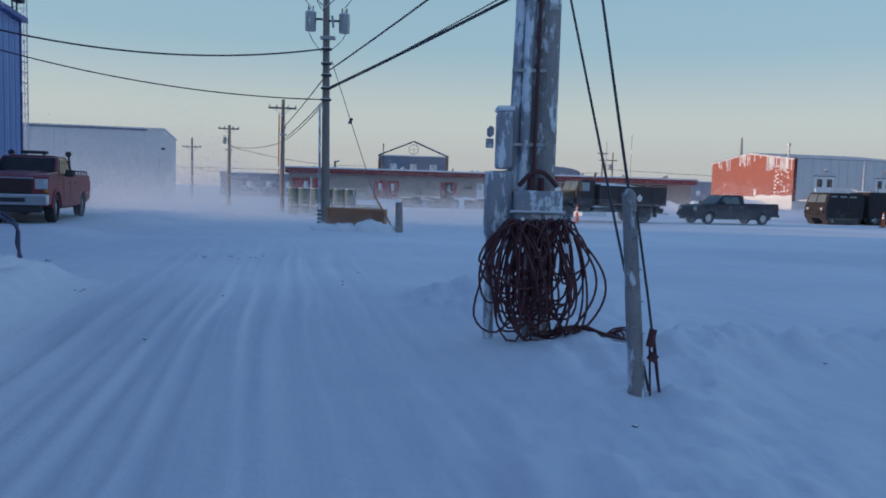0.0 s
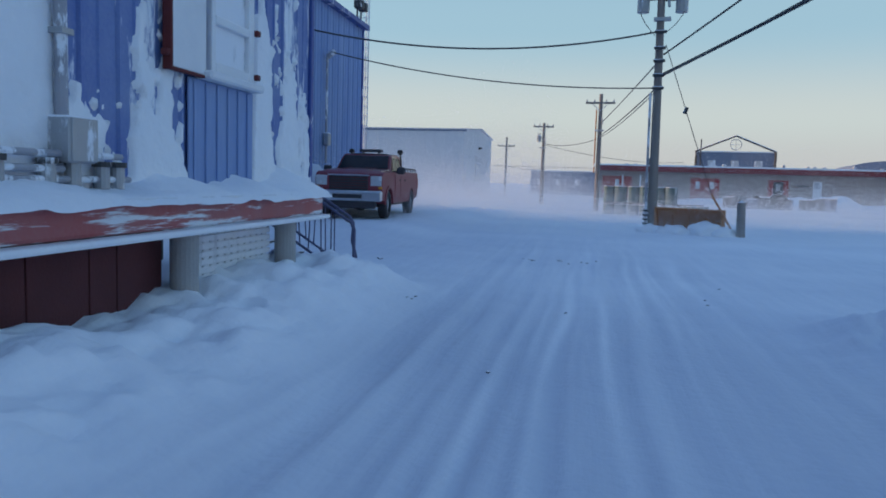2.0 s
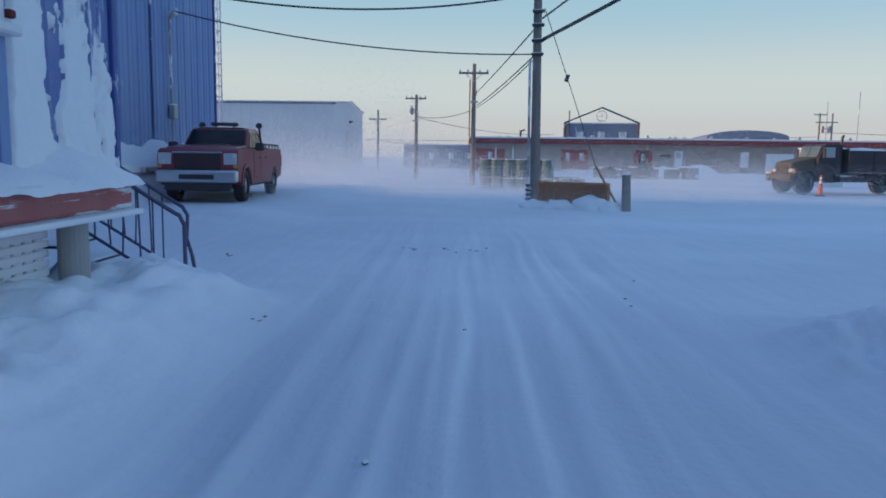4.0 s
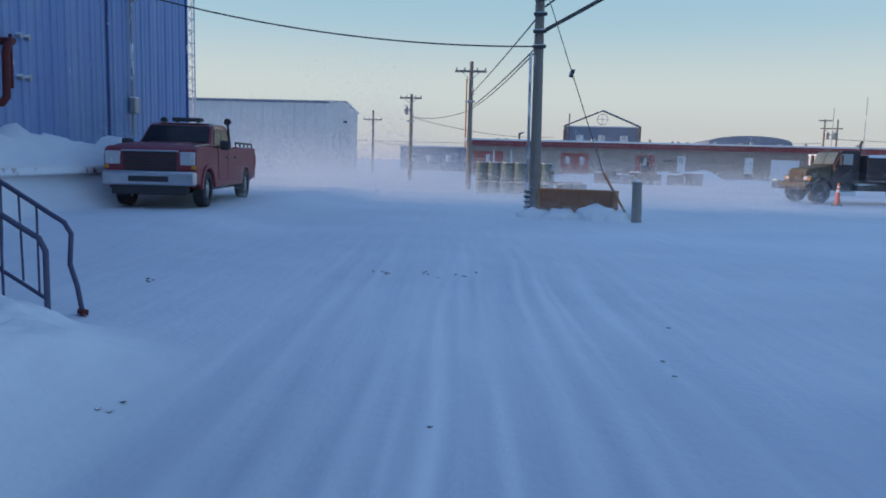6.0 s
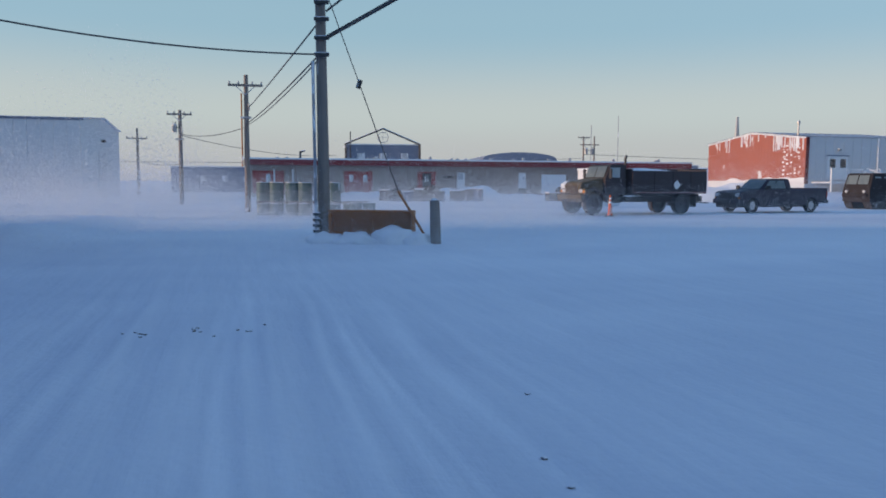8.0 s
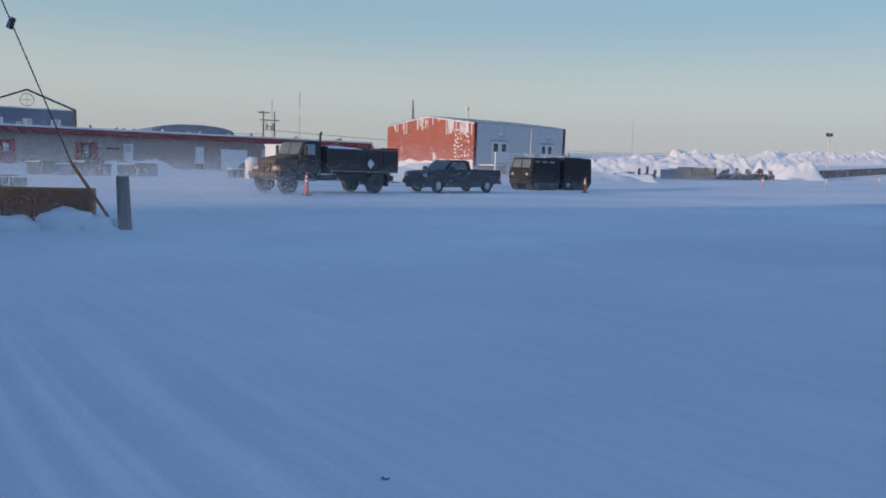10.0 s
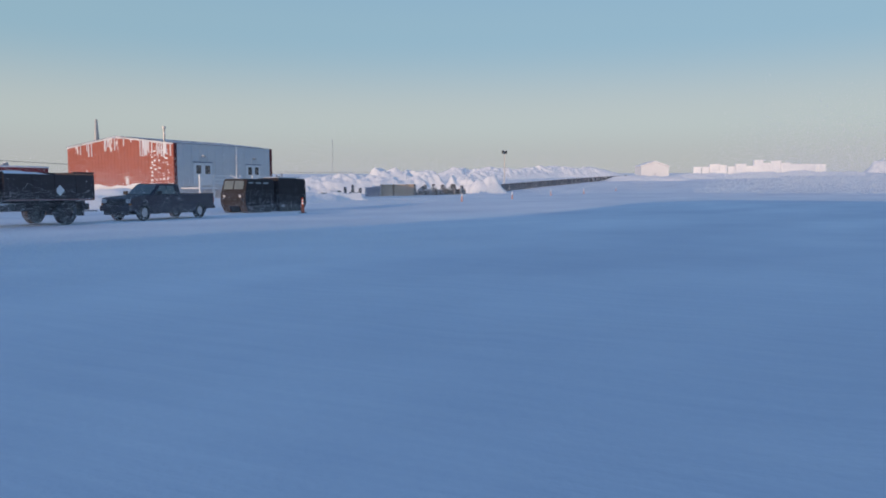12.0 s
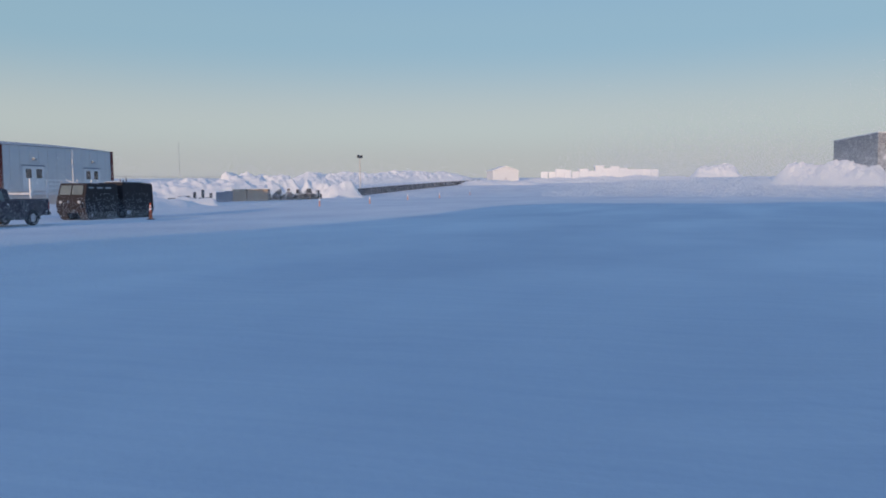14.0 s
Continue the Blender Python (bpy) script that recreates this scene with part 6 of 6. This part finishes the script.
def yard_clutter():
    rng = random.Random(8)
    for x0, y0, n, w in ((-2.6, 71.0, 7, 5.2), (3.4, 72.0, 3, 2.2), (12.0, 73.0, 4, 4.0)):
        for k in range(n):
            x, y = x0 + w * k / n + rng.uniform(-0.2, 0.2), y0 + rng.uniform(-0.8, 0.8)
            s = thing("cable_reel" if k % 2 else "crate", "snow-dusted wooden cable reel in the yard" if k % 2 else "snow-dusted dark blue crate in the yard", "reel" if k % 2 else "crate", x, y, gz(x, y), rng.uniform(-20, 20), group="yard goods")
            if k % 2:
                r = rng.uniform(0.5, 0.7)
                for q in (-0.35, 0.35):
                    part("flange", rods(((0, q - 0.04, r), (0, q + 0.04, r)), r=r, seg=18), DARKMET, s)
                part("barrel", rods(((0, -0.35, r), (0, 0.35, r)), r=r * 0.55, seg=14), WOOD, s)
            else:
                h = rng.uniform(0.55, 1.05)
                part("body", boxed(-0.55, 0.55, -0.4, 0.4, 0, h, 0.03), BLUEGREY if k % 4 else DARKMET, s)
                part("lid", boxed(-0.58, 0.58, -0.43, 0.43, h, h + 0.08, 0.02), DRIFT, s, "snow-capped lid")
                for q in (-0.3, 0.3):
                    part("strap", boxed(q - 0.04, q + 0.04, -0.42, -0.39, 0, h), BLACKPL, s)
    t = thing("white_tank", "small white upright tank half sunk in snow", "tank", 12.6, 70.5, gz(12.6, 70.5))
    part("shell", rods(((0, 0, 0), (0, 0, 1.5)), r=0.5, seg=18), WHITE, t)
    part("dome", rod(bmesh.new(), (0, 0, 1.5), (0, 0, 1.75), 0.5, 0.15, seg=18), DRIFT, t)
    c = thing("container", "pale tan shipping box behind the truck", "container", 11.4, 58.2, gz(11.4, 58.2), 17)
    part("body", boxed(0, 2.2, 0, 2.0, 0, 2.5, 0.03), WHITE, c)
    part("lid", boxed(-0.05, 2.25, -0.05, 2.05, 2.5, 2.62, 0.03), DRIFT, c)
    for k in range(4):
        part("batten", boxed(0.1 + 0.62 * k, 0.2 + 0.62 * k, -0.04, 0.0, 0.0, 2.45), WHITE, c)
    cr = thing("plywood_crate", "sunlit plywood crate by the snow bank", "crate", 80.3, 89.5, gz(80.3, 89.5), -40, group="plywood crates")
    part("body", boxed(0, 1.75, 0, 1.6, 0, 1.75, 0.03), PLY, cr)
    part("lid", boxed(-0.05, 1.8, -0.05, 1.65, 1.75, 1.86, 0.03), DRIFT, cr)
    for k in range(3):
        part("batten", boxed(0.03 + 0.79 * k, 0.14 + 0.79 * k, -0.05, 0.0, 0, 1.75), PLY, cr)
    for q, y0 in ((82.2, 88.6), (83.7, 88.2)):
        copy_thing(cr, pose(q, y0, gz(q, y0), 0, 0, -40))
    for q, y0, w, h in ((77.0, 89.6, 1.3, 1.35), (78.6, 89.6, 1.1, 1.5)):
        g = thing("grey_bin", "dull blue-grey storage bin beside the crates", "bin", q, y0, gz(q, y0), -40, group="storage bins")
        part("body", boxed(0, w, 0, 1.2, 0, h, 0.04), BLUEGREY, g)
        part("lid", boxed(-0.04, w + 0.04, -0.04, 1.24, h, h + 0.1, 0.03), DRIFT, g)
        for k in range(3):
            part("rib", boxed(0.1 + k * (w - 0.28) / 2, 0.18 + k * (w - 0.28) / 2, -0.04, 0.0, 0.05, h - 0.05), BLUEGREY, g)
    for k in range(5):
        q, y0 = 66.6 + 1.55 * k, 88.8 - 0.3 * k
        g = thing("timber_stack", "low stack of dark timber dusted with snow", "timber", q, y0, gz(q, y0), -38 + 6 * (k % 3), group="timber stacks")
        for a in range(4):
            for b in range(2 + (k % 3)):
                part("beam", boxed(-0.7, 0.7, 0.24 * a, 0.24 * a + 0.21, 0.26 * b, 0.26 * b + 0.22, 0.015), DARKMET, g)
    for q, y0, h in ((71.4, 88.2, 1.5), (72.6, 87.9, 1.8), (73.8, 87.6, 1.35)):
        g = thing("stake", "dark steel stake standing in the snow", "stake", q, y0, gz(q, y0), 20, group="stakes")
        part("shaft", boxed(-0.16, 0.16, -0.16, 0.16, 0, h, 0.03), DARKMET, g)
        part("head", boxed(-0.28, 0.28, -0.1, 0.1, h - 0.35, h - 0.12, 0.03), DARKMET, g)
    # rows of dark timber and machine parts along the bank
    for k in range(16):
        f = k / 15
        x, y = 86.4 + 13.0 * f, 88.4 + 0.5 * math.sin(k * 2.1)
        m = thing("machine_part", "dark snow-dusted machine part standing by the bank", "machinery", x, y, gz(x, y), 40 * k, group="row of machine parts")
        h = 1.1 + 0.7 * abs(math.sin(k * 1.3))
        part("frame", boxed(-0.9, 0.9, -0.3, 0.3, 0.0, h * 0.55, 0.05), DARKMET, m)
        part("upright", boxed(-0.25, 0.15, -0.2, 0.2, h * 0.55, h, 0.05), DARKMET, m)
        part("arm", rods(((0, 0, h * 0.8), (0.8, 0.1, h * 0.6)), r=0.09), DARKMET, m)


yard_clutter()


# ---------- ploughed banks and far snow ----------
def bank(points, half, height, seed, label, rough=1.0):
    """A lumpy bank of ploughed snow along a line of (x, y) points."""
    pts = [Vector((*p, 0)) for p in points]
    n, m = 64 * (len(pts) - 1), 20
    verts, faces = [], []
    for i in range(n + 1):
        f = i / n * (len(pts) - 1)
        k = min(int(f), len(pts) - 2)
        c = pts[k].lerp(pts[k + 1], f - k)
        d = (pts[k + 1] - pts[k]).normalized()
        s = Vector((-d.y, d.x, 0))
        ends = min(1.0, 6.0 * min(i, n - i) / n)
        for j in range(m + 1):
            g = 2 * j / m - 1
            p = c + s * (half * g)
            lump = 1 + 0.50 * rough * noise.fractal(Vector((p.x * 0.10, p.y * 0.10, seed)), 0.8, 2.1, 4) + 0.32 * rough * (0.5 - abs(noise.noise(Vector((p.x * 0.38, p.y * 0.38, seed))))) + 0.16 * rough * noise.noise(Vector((p.x * 0.8, p.y * 0.8, seed)))
            h = height * ends * max(0.0, 1 - abs(g) ** 2.6) * max(0.15, lump)
            verts.append((p.x, p.y, h - 0.1))
    for i in range(n):
        for j in range(m):
            a = i * (m + 1) + j
            faces.append((a, a + 1, a + m + 2, a + m + 1))
    verts = np.array(verts)
    verts[:, 2] += ground_z(verts[:, 0], verts[:, 1])
    me = bpy.data.meshes.new("snow_bank")
    me.from_pydata(verts.tolist(), [], faces)
    me.materials.append(DRIFT)
    tagged(new("snow_bank", me), label, "snow bank", group="snow banks")


bank([(78, 118), (93, 111), (101, 106), (110, 104)], 6, 2.9, 3, "high lumpy bank of ploughed sunlit snow")
bank([(98, 112), (113, 102)], 6, 4.0, 7, "tall heap of ploughed snow catching the low sun")
bank([(108, 100), (112, 95), (110, 89)], 4, 2.7, 9, "broken snow heap at the end of the bank", 1.3)
bank([(166, 152), (188, 146), (214, 140), (242, 124)], 9, 2.7, 5, "long rough snow bank along the yard's edge", 1.2)
bank([(194, 110), (201, 98), (206, 86)], 7, 1.0, 13, "snow heap round the small white hut", 1.2)
bank([(208, 98), (224, 84), (236, 70)], 6, 0.9, 15, "scattered ploughed snow heaps on the flat", 1.6)
bank([(238, 102), (246, 84), (258, 62), (266, 50)], 6, 1.0, 11, "rough snow bank below the snowy blocks", 1.4)
bank([(292, 58), (296, 40)], 7, 3.2, 19, "far low snow heap")
bank([(212, 24), (207, 12), (202, -4)], 7, 5.0, 17, "sunlit snow heap before the warehouse", 0.8)
bank([(51, 71), (55, 68)], 1.6, 0.55, 29, "small chunky snow drift behind the carrier", 1.6)
bank([(40, 67), (52, 70)], 3.0, 0.5, 21, "drift piled before the raised deck")
bank([(24, 74), (33, 71)], 3, 1.0, 23, "drift beside the red gable")
bank([(0, 82.5), (9, 84)], 2.5, 0.9, 25, "ploughed snow before the long building")
bank([(19, 84.5), (29, 86)], 2.5, 0.8, 27, "ploughed snow before the long building")


def far_things():
    x, y = 209.5, 99.5
    h = thing("small_white_house", "small white gabled hut half buried in snow", "hut", x, y, gz(x, y), -50)
    h.scale = (0.75, 0.75, 0.8)
    part("wall", prism([(-5.5, 0), (5.5, 0), (5.5, 4.6), (0, 6.2), (-5.5, 4.6)], 0, 9), WHITE, h)
    part("roof", prism([(-5.9, 4.6), (0, 6.3), (5.9, 4.6), (5.9, 4.9), (0, 6.7), (-5.9, 4.9)], -0.3, 9.3), DRIFT, h)
    part("door", boxed(-0.6, 0.6, -0.06, 0.0, 0, 2.2), PALE, h)
    rng = random.Random(4)
    for k in range(15):
        f = k / 14
        px, py = 243.5 + 16 * f, 99 - 34 * f
        w, hh = rng.uniform(2.2, 3.4), (4.6 if 6 < k < 11 else 3.4) * rng.uniform(0.8, 1.15)
        b = thing("snowy_stack", "snow-crusted stack of blocks on the flat", "stack", px, py, gz(px, py), -68 + rng.uniform(-8, 8), group="row of snowy stacks")
        part("body", boxed(-w / 2, w / 2, -1.2, 1.2, 0, hh, 0.4, 2), LATTICE, b)
        part("cap", boxed(-w / 2 - 0.1, w / 2 + 0.1, -1.3, 1.3, hh - 0.3, hh + 0.15, 0.2, 2), DRIFT, b)
    f = thing("dark_fence", "long dark low barrier at the snow bank's foot", "barrier", 0, 0, 0)
    for k in range(30):
        g = k / 29
        px, py = 117 + 91 * g, 95.5 + 19 * g - 6.6 * g * g
        part("post", boxed(-1.6, 1.6, -0.2, 0.2, 0, 1.5 - 0.4 * g, 0.05), BARRIER, f, matrix=pose(px, py, gz(px, py), 0, 0, 12))
    l = thing("yard_light", "tall pole with two floodlights", "light pole", 163.5, 122.3, gz(163.5, 122.3), 0)
    part("pole", rods(((0, 0, 0), (0, 0, 8.2)), r=0.15), GREYMET, l)
    for s in (-1, 1):
        part("floodlight", boxed(s * 0.7 - 0.35, s * 0.7 + 0.35, -0.2, 0.2, 7.8, 8.6, 0.05), DARKMET, l)
    part("crossbar", boxed(-0.9, 0.9, -0.05, 0.05, 7.7, 7.8), GREYMET, l)
    for x, y, hh in ((26.5, 101, 10.0), (23.6, 103, 9.0), (118, 140, 11)):
        a = thing("antenna_whip", "thin distant whip antenna", "antenna", x, y, gz(x, y), 0, group="whip antennas")
        part("whip", rods(((0, 0, 0), (0, 0, hh)), r=0.045, seg=6), GREYMET, a)
    rng = random.Random(12)
    spots = [(-4.95, 9.55), (-3.2, 7.0), (-1.88, 11.68), (-1.83, 11.3), (-1.75, 12.85), (-3.26, 9.87), (2.84, 6.08), (0.74, 4.3), (-4.98, 9.37), (-4.93, 9.40)]
    for cx, cy, n, w in ((-5.1, 15.1, 6, 0.14), (-4.5, 15.25, 7, 0.16), (-4.1, 15.35, 5, 0.14), (-7.4, 13.5, 4, 0.16)):
        spots += [(cx + rng.uniform(-w, w), cy + rng.uniform(-w, w)) for k in range(n)]
    for x, y in spots:
        bm = bmesh.new()
        v = bmesh.ops.create_icosphere(bm, subdivisions=2, radius=0.018)["verts"]
        for q in v:
            q.co *= 1 + 0.5 * noise.noise(q.co * 40 + Vector((x, y, 0)))
            q.co.z *= 0.5
        s = part("frozen_clod", bm, DARKMET, None)
        s.matrix_world = pose(x, y, gz(x, y) + 0.008, 0, 0, rng.uniform(0, 180))
        tagged(s, "small dark frozen clod on the snow", "clod", group="clods")


far_things()


# ---------- blowing snow: loose flakes in the air over the yard ----------
def blowing_snow(label, lo, hi, count, fall, size, seed, centre=None):
    """Loose flakes, thickest near the ground, each one a small tilted chip."""
    g = np.random.RandomState(seed)
    xy = g.uniform(lo, hi, (count, 2))
    if centre:
        cx, cy, sx, sy = centre
        keep = g.uniform(0, 1, count) < np.exp(-((xy[:, 0] - cx) / sx) ** 2 - ((xy[:, 1] - cy) / sy) ** 2)
        xy = xy[keep]
    gust = 0.5 + fbm(xy[:, 0] * 0.06, xy[:, 1] * 0.06, seed)
    z = np.fmod(g.exponential(fall, len(xy)), 3.2 * fall) * np.clip(0.4 + gust, 0.2, 1.8)
    c = np.stack([xy[:, 0], xy[:, 1], ground_z(xy[:, 0], xy[:, 1]) + z + 0.02], 1)
    a = g.normal(size=(len(c), 3))
    b = np.cross(a, g.normal(size=(len(c), 3)))
    a *= (size * g.uniform(0.5, 1.4, (len(c), 1))) / np.linalg.norm(a, axis=1, keepdims=True)
    b *= (size * g.uniform(0.5, 1.4, (len(c), 1))) / np.linalg.norm(b, axis=1, keepdims=True)
    v = np.stack([c + a, c - a * 0.5 + b * 0.8, c - a * 0.5 - b * 0.8], 1).reshape(-1, 3)
    me = bpy.data.meshes.new("blowing_snow")
    me.vertices.add(len(v))
    me.vertices.foreach_set("co", v.ravel())
    me.loops.add(len(v))
    me.loops.foreach_set("vertex_index", np.arange(len(v), dtype=np.int32))
    me.polygons.add(len(c))
    me.polygons.foreach_set("loop_start", np.arange(0, len(v), 3, dtype=np.int32))
    me.update(calc_edges=True)
    me.materials.append(FLAKE)
    tagged(new("blowing_snow", me), label, "blowing snow", kind="stuff")


blowing_snow("fine snow streaming over the lane", (-16, 21), (12, 31), 420000, 0.42, 0.0062, 65)
blowing_snow("sunlit snow streaming past the plough blade", (-18, 30), (5, 44), 340000, 0.65, 0.0105, 61)
blowing_snow("fine snow blowing low across the yard", (-46, 44), (6, 85), 300000, 1.5, 0.019, 66)
blowing_snow("thin snow drifting before the long building", (6, 60), (34, 82), 130000, 1.4, 0.017, 68)
blowing_snow("snow lifting round the pale shed", (-52, 50), (-15, 74), 300000, 2.3, 0.026, 62)
blowing_snow("thin snow drifting before the red building", (22, 60), (62, 72), 130000, 1.8, 0.014, 67)
blowing_snow("thin ice haze over the far flat", (64, 70), (230, 180), 220000, 3.0, 0.042, 63)
blowing_snow("thin ice haze before the far warehouse", (130, -40), (205, 60), 260000, 5.5, 0.065, 64)
